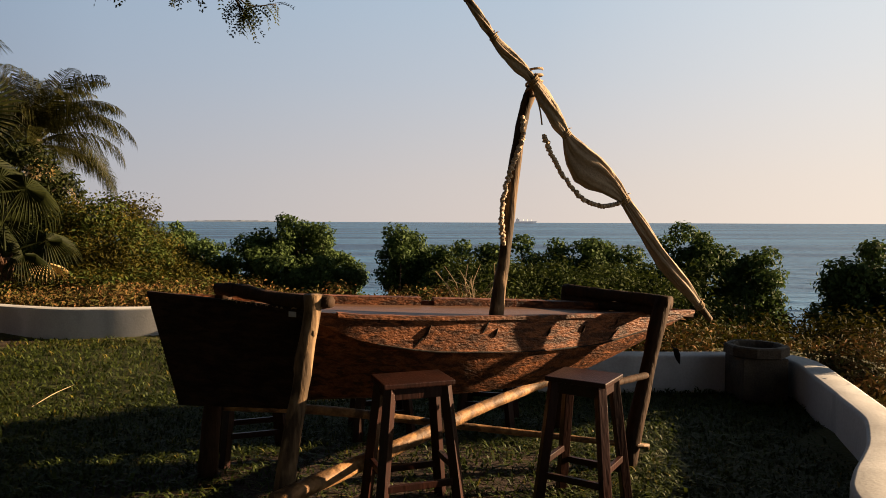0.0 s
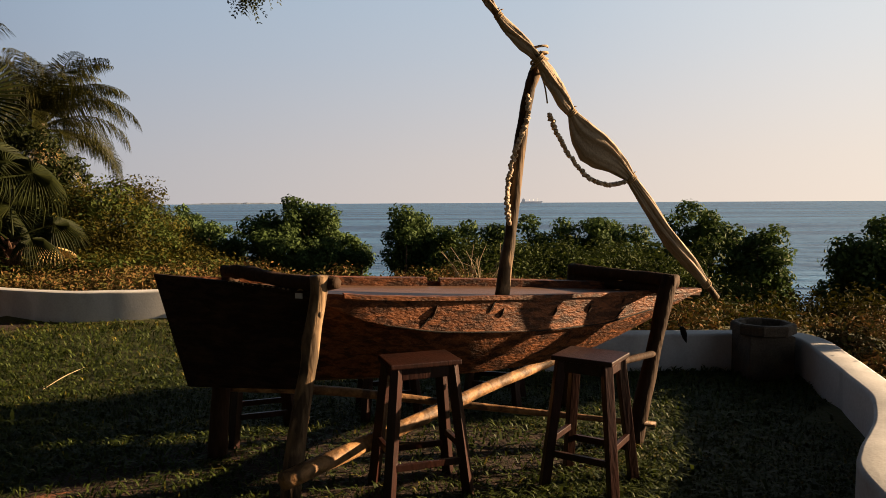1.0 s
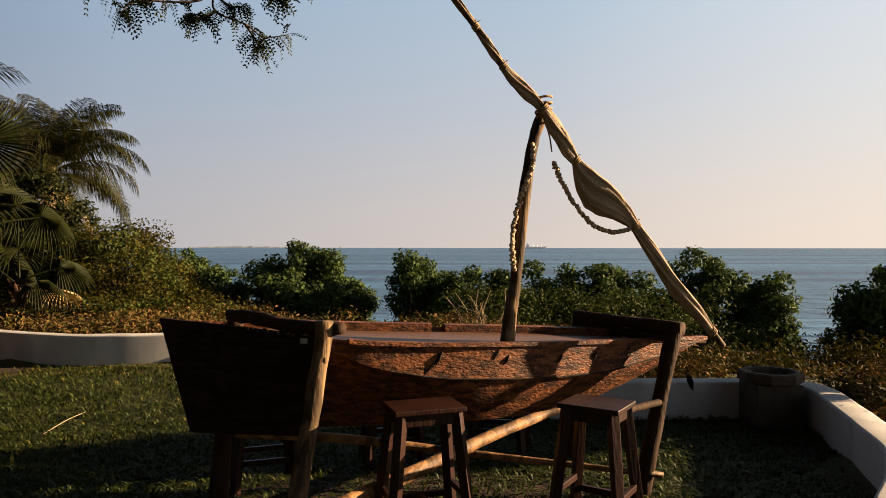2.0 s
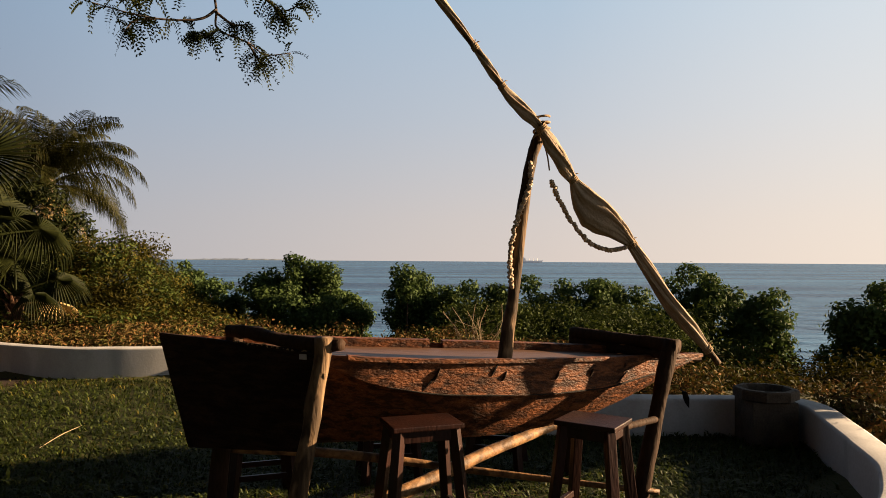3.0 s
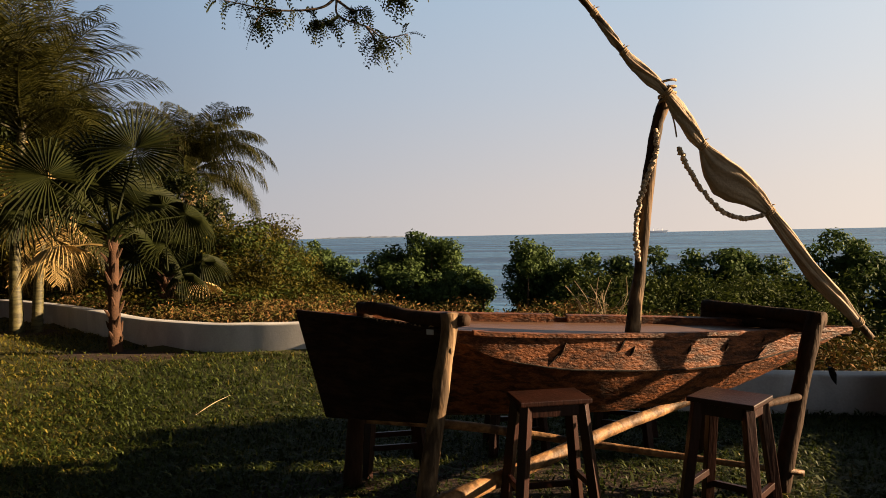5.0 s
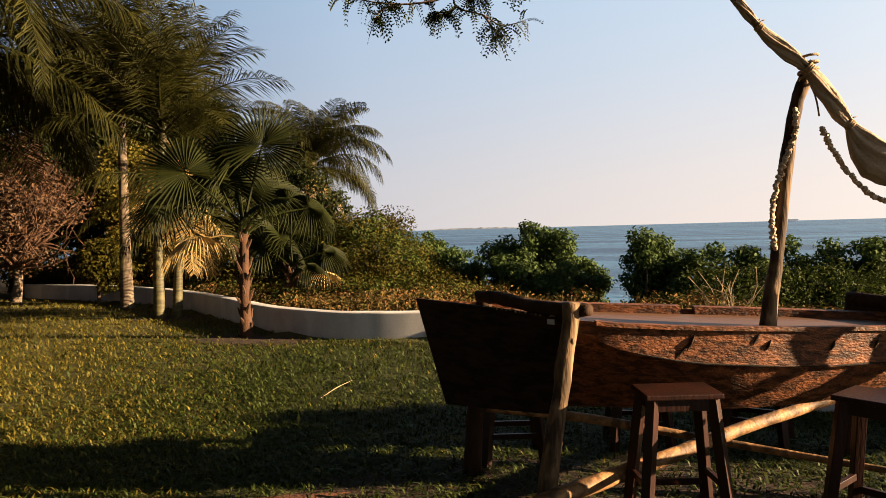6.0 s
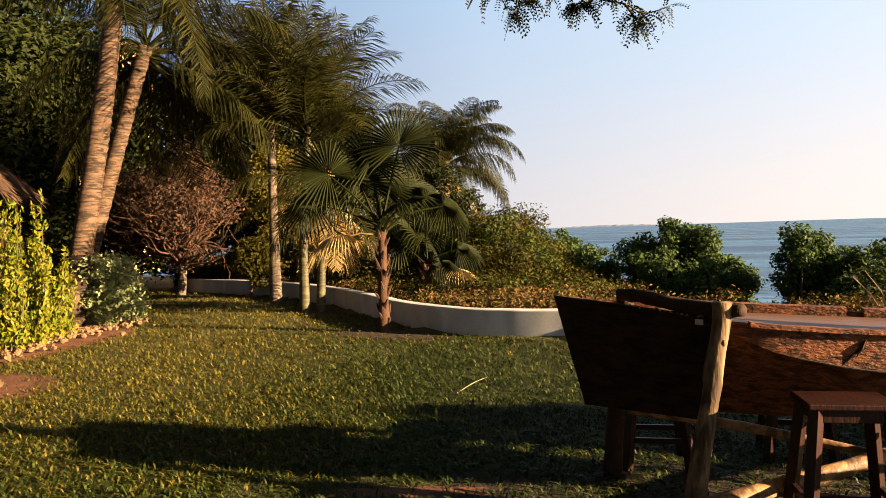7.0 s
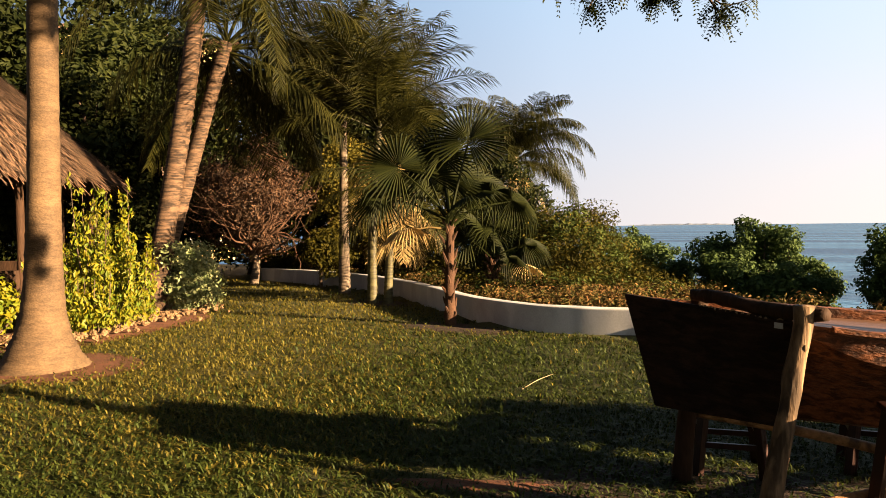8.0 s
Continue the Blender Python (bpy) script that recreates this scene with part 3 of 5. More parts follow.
pole("post", [(-1.47, 4.24, -0.03), (-1.42, 4.26, 0.6), (-1.34, 4.22, 1.2)], [0.062, 0.055, 0.05], M_DARKPOST, 4)
pole("post", [(1.20, 4.44, -0.03), (1.28, 4.46, 0.35), (1.375, 4.53, 0.7), (1.415, 4.55, 0.87), (1.475, 4.59, 1.09)], [0.058, 0.053, 0.048, 0.053, 0.052], M_DARKPOST, 5, "dark knotted post")
pole("post", [(0.90, 5.25, -0.03), (0.92, 5.2, 0.6), (0.94, 5.15, 1.12)], [0.055, 0.05, 0.05], M_DARKPOST, 6)
pole("cross_beam", [(-0.60, 3.69, 1.165), (-0.8, 3.81, 1.155), (-1.0, 3.93, 1.165), (-1.2, 4.06, 1.19), (-1.37, 4.18, 1.185)], [0.036, 0.042, 0.038, 0.045, 0.036], M_DARKPOST, 7, "rough beam across the stern", wob=0.16)
pole("cross_beam", [(1.51, 4.56, 1.065), (1.22, 4.85, 1.08), (0.92, 5.16, 1.09)], [0.05, 0.042, 0.048], M_DARKPOST, 8, "rough beam across the bow")
pole("cross_beam", [(1.45, 4.62, 1.0), (1.2, 4.88, 1.005), (0.93, 5.15, 1.025)], [0.032, 0.034, 0.045], M_DARKPOST, 9)
pole("bracing_log", [(-0.85, 3.42, 0.18), (-0.3, 4.0, 0.26), (0.25, 4.6, 0.34), (0.84, 5.2, 0.405)], [0.05, 0.044, 0.04, 0.035], M_LOG, 10, "golden peeled bracing log", 20)
pole("bracing_log", [(-1.42, 4.3, 0.44), (-0.7, 4.55, 0.33), (0.13, 4.62, 0.215), (1.34, 4.40, 0.15)], [0.034, 0.032, 0.024, 0.018], M_LOG, 11, "thin peeled bracing log", 20)
pole("bracing_log", [(0.9, 4.04, 0.62), (1.12, 4.26, 0.61), (1.34, 4.48, 0.6)], [0.022, 0.022, 0.022], M_DARKPOST, 12)

# ---------------- mast, yard and furled sail ----------------
mast = thing("mast", "leaning peeled pole mast standing on the boat bar", "mast", 0.32, 4.3, 1.0)
minv = Matrix.Translation((-0.32, -4.3, -1.0))


def mast_part(name, bm, mat, label="", smooth=True, parent=None):
    bmesh.ops.transform(bm, matrix=minv, verts=bm.verts)
    return part(name, bm, mat, parent or mast, label, smooth)


MAST_PTS = [(0.33, 4.28, 1.0), (0.36, 4.31, 1.22), (0.39, 4.34, 1.4), (0.432, 4.35, 1.82), (0.472, 4.36, 2.1), (0.51, 4.37, 2.3), (0.545, 4.38, 2.40), (0.578, 4.39, 2.49)]
bm = bmesh.new()
mast_line = spline(MAST_PTS, 26)
tube(bm, mast_line, lerp_list([0.048, 0.042, 0.038, 0.04, 0.036, 0.036, 0.04, 0.03], 26), 12, 0.07, 20)
mast_part("pole", bm, M_POST)

YARD_PTS = [(1.737, 4.448, 0.969), (1.585, 4.432, 1.158), (1.387, 4.4, 1.399), (1.153, 4.36, 1.731), (0.977, 4.336, 1.942), (0.773, 4.312, 2.132), (0.57, 4.28, 2.448), (0.321, 4.26, 2.706), (0.167, 4.232, 2.916), (-0.071, 4.208, 3.234), (-0.268, 4.184, 3.496)]
yard = thing("furled_sail", "cream canvas sail furled round a slanting yard", "sail", 1.93, 4.72, 0.9)
yinv = Matrix.Translation((-1.93, -4.72, -0.9))
NY = 120
yl = [Vector(p) for p in spline(YARD_PTS, NY)]


def yard_part(name, bm, mat, label="", smooth=True):
    bmesh.ops.transform(bm, matrix=yinv, verts=bm.verts)
    return part(name, bm, mat, yard, label, smooth)


bm = bmesh.new()
tube(bm, yl, lerp_list([0.02, 0.024, 0.025, 0.022, 0.02], NY), 8)
yard_part("yard_pole", bm, M_POST)


def cloth(i0, i1, rad, sag, seed, twist=6.0, folds=9):
    """Gathered canvas round the yard: deep folds that wind about it, sagging on the lower side."""
    bm = bmesh.new()
    rings = []
    n = i1 - i0
    seg = 88
    for j in range(n + 1):
        i = i0 + j
        u = j / n
        p = yl[i]
        d = (yl[min(i + 1, NY - 1)] - yl[max(i - 1, 0)]).normalized()
        dn = Vector((0, 0, -1)) - d * Vector((0, 0, -1)).dot(d)
        dn.normalize()
        sd = d.cross(dn)
        r = np.interp(u, np.linspace(0, 1, len(rad)), rad)
        sg = np.interp(u, np.linspace(0, 1, len(sag)), sag)
        ring = []
        for k in range(seg):
            a = 2 * math.pi * k / seg
            w = a + u * twist
            fold = 1 + 0.15 * math.sin(folds * w + seed + 1.5 * math.sin(2 * w + u * 5)) + 0.05 * math.sin(19 * w + 2 * math.sin(3 * w + u * 4)) + 0.12 * noise.noise(Vector((math.cos(w) * 1.5, math.sin(w) * 1.5, u * 6 + seed)))
            low = max(0, math.cos(a)) ** 1.3
            ring.append(bm.verts.new(p + (dn * math.cos(a) + sd * math.sin(a)) * r * fold + dn * sg * low))
        rings.append(ring)
    for a, b in zip(rings, rings[1:]):
        for k in range(seg):
            bm.faces.new((a[k], a[(k + 1) % seg], b[(k + 1) % seg], b[k]))
    bm.faces.new(rings[0][::-1])
    bm.faces.new(rings[-1])
    return bm


yard_part("canvas", cloth(5, 36, [0.02, 0.03, 0.045, 0.047, 0.044, 0.04, 0.03], [0, 0, 0.0, 0.0], 1, 0.8, 5), M_SAIL)
yard_part("canvas", cloth(36, 60, [0.028, 0.042, 0.05, 0.05, 0.044, 0.026], [0, 0.04, 0.1, 0.125, 0.075, 0.0], 2, 0.5, 7), M_SAIL)
yard_part("canvas", cloth(60, 72, [0.026, 0.037, 0.04, 0.037, 0.026], [0, 0.012, 0.02, 0.0], 3, 0.9, 5), M_SAIL)
yard_part("canvas", cloth(72, 84, [0.022, 0.03, 0.031, 0.022], [0, 0.02, 0.015, 0], 4, 0.9, 5), M_SAIL)
yard_part("canvas", cloth(84, 97, [0.018, 0.026, 0.026, 0.018], [0, 0, 0, 0], 5, 1.2, 5), M_SAIL)
yard_part("canvas", cloth(97, 119, [0.017, 0.024, 0.026, 0.024, 0.018], [0, 0.0, 0.0, 0], 6, 2, 5), M_SAIL)


def binding(i, r, turns=3, seed=0):
    bm = bmesh.new()
    p = yl[i]
    d = (yl[min(i + 1, NY - 1)] - yl[i - 1]).normalized()
    s = d.orthogonal().normalized()
    t = d.cross(s)
    pts = [p + (s * math.cos(a) + t * math.sin(a)) * r + d * (0.012 * (a / 6.28 - turns / 2)) for a in np.linspace(0, 6.28 * turns, 14 * turns)]
    tube(bm, pts, [0.007] * len(pts), 5)
    e = pts[-1]
    tube(bm, [e, e + Vector((0.012, -0.01, 0.012)), e + Vector((0.028, -0.012, 0.014))], [0.005, 0.004, 0.002], 5)
    tube(bm, [e, e + Vector((-0.006, -0.014, 0.01)), e + Vector((0.0, -0.026, 0.022))], [0.005, 0.004, 0.002], 5)
    return bm


for i, r in ((6, 0.027), (36, 0.031), (60, 0.028), (72, 0.034), (84, 0.024), (97, 0.021)):
    yard_part("binding", binding(i, r), M_ROPE, "rope tie")
bm = bmesh.new()
pts = [(0.565 + 0.05 * math.cos(a), 4.335 + 0.07 * math.sin(a), 2.40 + 0.006 * a) for a in np.linspace(0, 6.28 * 4, 60)]
tube(bm, pts, [0.008] * 60, 5)
tube(bm, spline([(0.565, 4.3, 2.40), (0.595, 4.29, 2.3), (0.61, 4.29, 2.2)], 6), [0.005] * 6, 5)
mast_part("lashing", bm, M_ROPE, "rope lashing at the crossing")


def garland(name, label, line, count, size, seed):
    """Shells threaded along a line, each turned its own way."""
    g = thing(name, label, "garland", *line[0])
    rnd = random.Random(seed)
    pts = spline(line, 60)
    bm = bmesh.new()
    tube(bm, pts, [0.003] * 60, 4)
    bmesh.ops.transform(bm, matrix=Matrix.Translation(-Vector(line[0])), verts=bm.verts)
    part("string", bm, M_ROPE, g)
    meshes = []
    for v in range(3):
        bm = bmesh.new()
        tube(bm, [(0, 0, -size * 0.5), (size * .05 * v, 0, -size * 0.2), (0, 0, size * 0.15), (0, 0, size * 0.55)], [size * 0.12, size * 0.42, size * 0.36, size * 0.04], 7, 0.12, v)
        me = bpy.data.meshes.new("shell")
        bm.to_mesh(me)
        bm.free()
        me.materials.append(M_SHELL)
        meshes.append(me)
    fine = spline(line, count)
    for k, p in enumerate(fine):
        sh = add("shell", meshes[k % 3], M_SHELL, g)
        m = pose(0, 0, 0, rnd.uniform(40, 130), rnd.uniform(-60, 60), rnd.uniform(0, 360))
        m.translation = Vector(p) - Vector(line[0]) + Vector((rnd.uniform(-1, 1), rnd.uniform(-1, 1), 0)) * size * 0.2
        sh.matrix_basis = m
    return g


garland("shell_garland", "string of pale sea shells hanging below the sail", [(0.626, 4.276, 2.128), (0.671, 4.284, 2.008), (0.761, 4.3, 1.867), (0.87, 4.316, 1.749), (0.96, 4.328, 1.708), (1.034, 4.34, 1.702), (1.119, 4.348, 1.722)], 54, 0.037, 1)
garland("shell_garland", "string of pale sea shells wound down the mast", [(0.50, 4.32, 2.25), (0.485, 4.31, 2.1), (0.44, 4.30, 1.98), (0.40, 4.30, 1.85), (0.37, 4.30, 1.7), (0.365, 4.30, 1.58), (0.375, 4.31, 1.46)], 56, 0.036, 2)


# ---------------- stools ----------------
def make_stool(w=0.35, d=0.3):
    st = thing("bar_stool", "dark reddish-brown wooden bar stool with splayed legs", "stool", group="stools round the boat bar")
    h = 0.75
    bm = bmesh.new()
    box(bm, w, d, 0.028, pose(0, 0, h - 0.014), 0.006)
    part("seat", bm, M_STOOL, st, "square plank seat with a dull polish")
    tops = [(sx * (w / 2 - 0.045), sy * (d / 2 - 0.04)) for sx, sy in ((-1, -1), (1, -1), (1, 1), (-1, 1))]
    feet = [(sx * (w / 2 + 0.025), sy * (d / 2 + 0.025)) for sx, sy in ((-1, -1), (1, -1), (1, 1), (-1, 1))]

    def leg_at(k, z):
        f = z / (h - 0.028)
        return Vector((feet[k][0] + (tops[k][0] - feet[k][0]) * f, feet[k][1] + (tops[k][1] - feet[k][1]) * f, z))
    for k in range(4):
        bm = bmesh.new()
        beam(bm, leg_at(k, 0.0), leg_at(k, h - 0.028), 0.052, 0.052, 0.004)
        part("leg", bm, M_STOOL, st)
    for k in range(4):
        for nm, z, ww, hh in (("apron", h - 0.062, 0.02, 0.062), ("stretcher", 0.2 if k % 2 == 0 else 0.27, 0.024, 0.036)):
            a, b = leg_at(k, z), leg_at((k + 1) % 4, z)
            bm = bmesh.new()
            m = Matrix.Translation((a + b) / 2) @ Matrix.Rotation(math.atan2(b.y - a.y, b.x - a.x), 4, "Z")
            box(bm, (b - a).length - 0.03, ww, hh, m, 0.003)
            part(nm, bm, M_STOOL, st)
    return st


wide_stool = make_stool(0.40, 0.28)
wide_stool.matrix_basis = pose(-0.165, 3.74, 0, 0, 0, 20)
stool = make_stool()
stool.matrix_basis = pose(0.79, 3.81, 0, 0, 0, -32)
for x, y, r in ((-1.28, 4.62, 20), (-0.46, 5.12, 14), (0.36, 5.38, -12)):
    copy_thing(stool, pose(x, y, 0, 0, 0, r))

# ---------------- stone basin on its pedestal ----------------
basin = thing("stone_basin", "grey octagonal stone basin on a square pedestal by the wall", "basin", 2.85, 6.22, 0)
bm = bmesh.new()
box(bm, 0.4, 0.4, 0.42, pose(0, 0, 0.19), 0.012)
part("pedestal", bm, M_STONE, basin)
bm = bmesh.new()
rr = []
for r, z in ((0.25, 0.40), (0.275, 0.412), (0.275, 0.485), (0.264, 0.498), (0.215, 0.498), (0.205, 0.48), (0.19, 0.44)):
    rr.append([bm.verts.new((r * math.cos(a), r * math.sin(a), z)) for a in (math.pi / 8 + k * math.pi / 4 for k in range(8))])
for a, b in zip(rr, rr[1:]):
    for k in range(8):
        bm.faces.new((a[k], a[(k + 1) % 8], b[(k + 1) % 8], b[k]))
bm.faces.new(rr[0][::-1])
bm.faces.new(rr[-1])
part("bowl", bm, M_STONE, basin, "rim of an octagonal stone bowl")


# dry leaf hooked over the wall top
dry_leaf = thing("dry_leaf", "curled dark dry leaf hanging over the wall top", "leaf", 2.16, 6.40, 0.4)
bm = bmesh.new()
rings = []
for k, (z, y, w) in enumerate(((0.03, 0.03, 0.006), (0.025, -0.03, 0.022), (-0.03, -0.045, 0.03), (-0.08, -0.04, 0.02), (-0.12, -0.05, 0.003))):
    rings.append([bm.verts.new((x * w + 0.012 * k, y + 0.012 * abs(x), z)) for x in (-1, 0, 1)])
for a, b in zip(rings, rings[1:]):
    for k in range(2):
        bm.faces.new((a[k], a[k + 1], b[k + 1], b[k]))
bmesh.ops.solidify(bm, geom=list(bm.faces), thickness=0.004)
part("blade", bm, M_SEAM, dry_leaf)
bm = bmesh.new()
tube(bm, [(0, 0.03, 0.03), (-0.02, 0.02, 0.07), (-0.025, 0.0, 0.09)], [0.005, 0.004, 0.003], 5)
part("stalk", bm, M_SEAM, dry_leaf)

# ---------------- palms ----------------
def frond_mesh(name, length, rise, droop, pairs=56, seed=0, leaf=0.5, hang=0.5, mat=M_FROND):
    """A feather frond from the origin along +x: a curved midrib and two rows of narrow leaflets."""
    rng = np.random.default_rng(seed)
    n = 18
    ang = np.radians(rise) - np.radians(droop) * np.linspace(0, 1, n) ** 1.4
    step = length / (n - 1)
    x = np.concatenate([[0], np.cumsum(np.cos(ang[:-1]) * step)])
    z = np.concatenate([[0], np.cumsum(np.sin(ang[:-1]) * step)])
    bm = bmesh.new()
    tube(bm, [(x[i], 0, z[i]) for i in range(n)], lerp_list([0.035, 0.018, 0.01, 0.004], n), 5)
    me = bpy.data.meshes.new(name)
    bm.to_mesh(me)
    bm.free()
    v0 = [tuple(v.co) for v in me.vertices]
    f0 = [tuple(p.vertices) for p in me.polygons]
    V, F = list(v0), list(f0)
    for k in range(pairs):
        u = 0.14 + 0.86 * k / (pairs - 1)
        px, pz = np.interp(u * length, np.arange(n) * step, x), np.interp(u * length, np.arange(n) * step, z)
        a = np.interp(u * length, np.arange(n) * step, ang)
        ln = leaf * (0.55 + 0.9 * math.sin(math.pi * min(1, u * 0.9 + 0.1)) ** 0.8) * rng.uniform(0.85, 1.1) * (1 if u < .85 else 0.75)
        for s in (-1, 1):
            if rng.random() < 0.06:
                continue
            fw = 0.55 + 0.4 * u
            d1 = np.array([fw * math.cos(a), s * 1.0, fw * math.sin(a) + 0.25 - hang * 0.4])
            d1 = d1 / np.linalg.norm(d1) + rng.normal(size=3) * 0.08
            d2 = d1 + np.array([0, -s * 0.35 * hang, -1.3 * hang])
            d2 /= np.linalg.norm(d2)
            w = np.array([math.cos(a), 0, math.sin(a)]) * 0.0085 * (0.8 + leaf)
            p0 = np.array([px, 0, pz])
            p1 = p0 + d1 * ln * 0.5
            p2 = p1 + d2 * ln * 0.5
            b = len(V)
            V += [tuple(p0 - w * .6), tuple(p0 + w * .6), tuple(p1 + w), tuple(p1 - w), tuple(p2)]
            F += [(b, b + 1, b + 2, b + 3), (b + 3, b + 2, b + 4)]
    out = bpy.data.meshes.new(name)
    out.from_pydata(V, [], F)
    out.materials.append(mat)
    return out


def palm_trunk(bm, pts, radii, rings=40, bulge=0.06, seed=0, seg=14):
    """A ringed trunk: each leaf scar a slight step."""
    line = spline(pts, rings * 2 + 1)
    rad = lerp_list(radii, rings * 2 + 1)
    rad = [r * (1 + (bulge if i % 2 else -bulge * .3)) for i, r in enumerate(rad)]
    tube(bm, line, rad, seg, 0.025, seed)
    return line


def feather_palm(name, label, base, pts, radii, fronds, length, leaf, seed, trunk_mat=M_GREYBARK, hang=0.6, rises=(70, 45, 20, -5, -30), droops=(60, 75, 80, 70, 45), rings=40, dry=0, pairs=56, bias=0, bulge=0.06, clear=None):
    p = thing(name, label, "palm", *base)
    rnd = random.Random(seed)
    bm = bmesh.new()
    line = palm_trunk(bm, pts, radii, rings, bulge, seed)
    part("trunk", bm, trunk_mat, p, smooth=True)
    top = Vector(line[-1])
    kinds = [frond_mesh("frond", length * rnd.uniform(.85, 1.1), r, d, pairs, seed * 10 + i, leaf, hang) for i, (r, d) in enumerate(zip(rises, droops))]
    kinds_dry = frond_mesh("dry_frond", length * 0.8, -40, 40, pairs, seed * 10 + 9, leaf, 1.0, M_DRYFROND) if dry else None
    for k in range(fronds):
        i = min(int((k / fronds) * len(kinds)), len(kinds) - 1)
        az = k * 137.5 + rnd.uniform(-15, 15) + bias
        if clear and i > 0 and abs((az - clear[0] + 180) % 360 - 180) < clear[1]:
            az += 150
        f = add("frond", kinds[i], M_FROND, p)
        f.matrix_basis = Matrix.Translation(top + Vector((0, 0, -0.25 * k / fronds))) @ pose(0, 0, 0, rnd.uniform(-15, 15), rnd.uniform(-8, 8), az)
    for k in range(dry):
        f = add("dry_frond", kinds_dry, M_DRYFROND, p, "withered yellow frond")
        f.matrix_basis = Matrix.Translation(top + Vector((0, 0, -0.3))) @ pose(0, 0, 0, 0, rnd.uniform(-5, 20), k * 137.5 + 40)
    return p


def fan_mesh(name, petiole, rise, radius, seed, segs=42, sag=0.35):
    """A fan leaf: a stalk along +x and a round pleated blade split into pointed fingers."""
    rng = random.Random(seed)
    a = radians(rise)
    end = Vector((math.cos(a) * petiole, 0, math.sin(a) * petiole - 0.12 * petiole))
    bm = bmesh.new()
    tube(bm, spline([(0, 0, 0), (end.x * .5, 0, end.z * .5 + 0.08 * petiole), end], 8), lerp_list([0.03, 0.016, 0.012], 8), 5)
    fwd = Vector((math.cos(a - 0.22), 0, math.sin(a - 0.22)))
    side = Vector((0, 1, 0))
    nrm = fwd.cross(side)
    if nrm.z < 0:
        nrm = -nrm
    for k in range(segs):
        f = (k + 0.5) / segs * 2 - 1
        th = f * radians(150)
        r = radius * (1 - 0.22 * abs(f) ** 2) * rng.uniform(0.92, 1.06)
        half = radians(150) / segs * 0.92

        def pt(ang, rad, lift):
            return end + (fwd * math.cos(ang) + side * math.sin(ang)) * rad + nrm * (lift + 0.10 * radius * abs(math.sin(th))) - Vector((0, 0, sag * radius * (rad / radius) ** 2.5))
        m, tip = 0.42, rng.uniform(0.0, 0.22) * radius
        v = [bm.verts.new(pt(th, 0.02, 0)), bm.verts.new(pt(th - half, r * m, -0.012)), bm.verts.new(pt(th, r * m, 0.022)), bm.verts.new(pt(th + half, r * m, -0.012)), bm.verts.new(pt(th + rng.uniform(-.05, .05), r, 0) - Vector((0, 0, tip))),
             bm.verts.new(pt(th - half * .42, r * .78, -0.008)), bm.verts.new(pt(th, r * .78, 0.008)), bm.verts.new(pt(th + half * .42, r * .78, -0.008))]
        for q in ((0, 1, 2), (0, 2, 3), (1, 5, 6, 2), (2, 6, 7, 3), (5, 4, 6), (6, 4, 7)):
            bm.faces.new([v[i] for i in q])
    me = bpy.data.meshes.new(name)
    bm.to_mesh(me)
    bm.free()
    me.materials.append(M_FAN)
    return me


def fan_palm(name, label, base, trunk_h, radius, petiole, fans, seed, r0=0.1, dry=()):
    """fans: azimuth, rise, roll, stalk and blade length and sag of each leaf."""
    p = thing(name, label, "palm", *base)
    rnd = random.Random(seed)
    bm = bmesh.new()
    tube(bm, spline([(0, 0, -0.05), (0.0, 0.0, trunk_h * .4), (0.02, 0, trunk_h)], 20), lerp_list([r0 * 1.25, r0, r0 * .85, r0 * .7], 20), 10, 0.12, seed)
    part("trunk", bm, M_FIBRE, p, "fibrous reddish-brown trunk", True)
    for k in range(26):
        z = 0.15 + (trunk_h - 0.1) * k / 26
        an = k * 2.4
        d = Vector((math.cos(an), math.sin(an), 0))
        bm = bmesh.new()
        tube(bm, [d * r0 * .6 + Vector((0, 0, z - .06)), d * r0 * 1.05 + Vector((0, 0, z)), d * (r0 * 1.3 + rnd.uniform(0, .06)) + Vector((0, 0, z + rnd.uniform(.06, .14)))], [0.035, 0.028, 0.01], 5, 0.1, k)
        part("leaf_base", bm, M_FIBRE, p)
    for k, (az, rise, roll, pet, rad, sag) in enumerate(fans):
        f = add("fan_leaf", fan_mesh("fan_leaf", pet * petiole, rise, rad * radius, seed * 10 + k, sag=sag), M_FAN, p)
        f.matrix_basis = Matrix.Translation((0.02, 0, trunk_h + 0.05 - 0.02 * k)) @ pose(0, 0, 0, 0, 0, az + 36) @ Matrix.Rotation(-radians(rise), 4, "Y") @ Matrix.Rotation(radians(roll), 4, "X") @ Matrix.Rotation(radians(rise), 4, "Y")
    for k, az in enumerate(dry):
        f = add("dry_fan_leaf", fan_mesh("dry_fan_leaf", petiole * 0.8, 5, radius * 0.7, seed * 10 + 90 + k, sag=0.7), M_DRYFROND, p, "withered yellow fan leaf")
        f.data.materials[0] = M_DRYFROND
        f.matrix_basis = Matrix.Translation((0.02, 0, trunk_h - 0.15)) @ pose(0, 0, 0, 0, 0, az + 36)
    return p


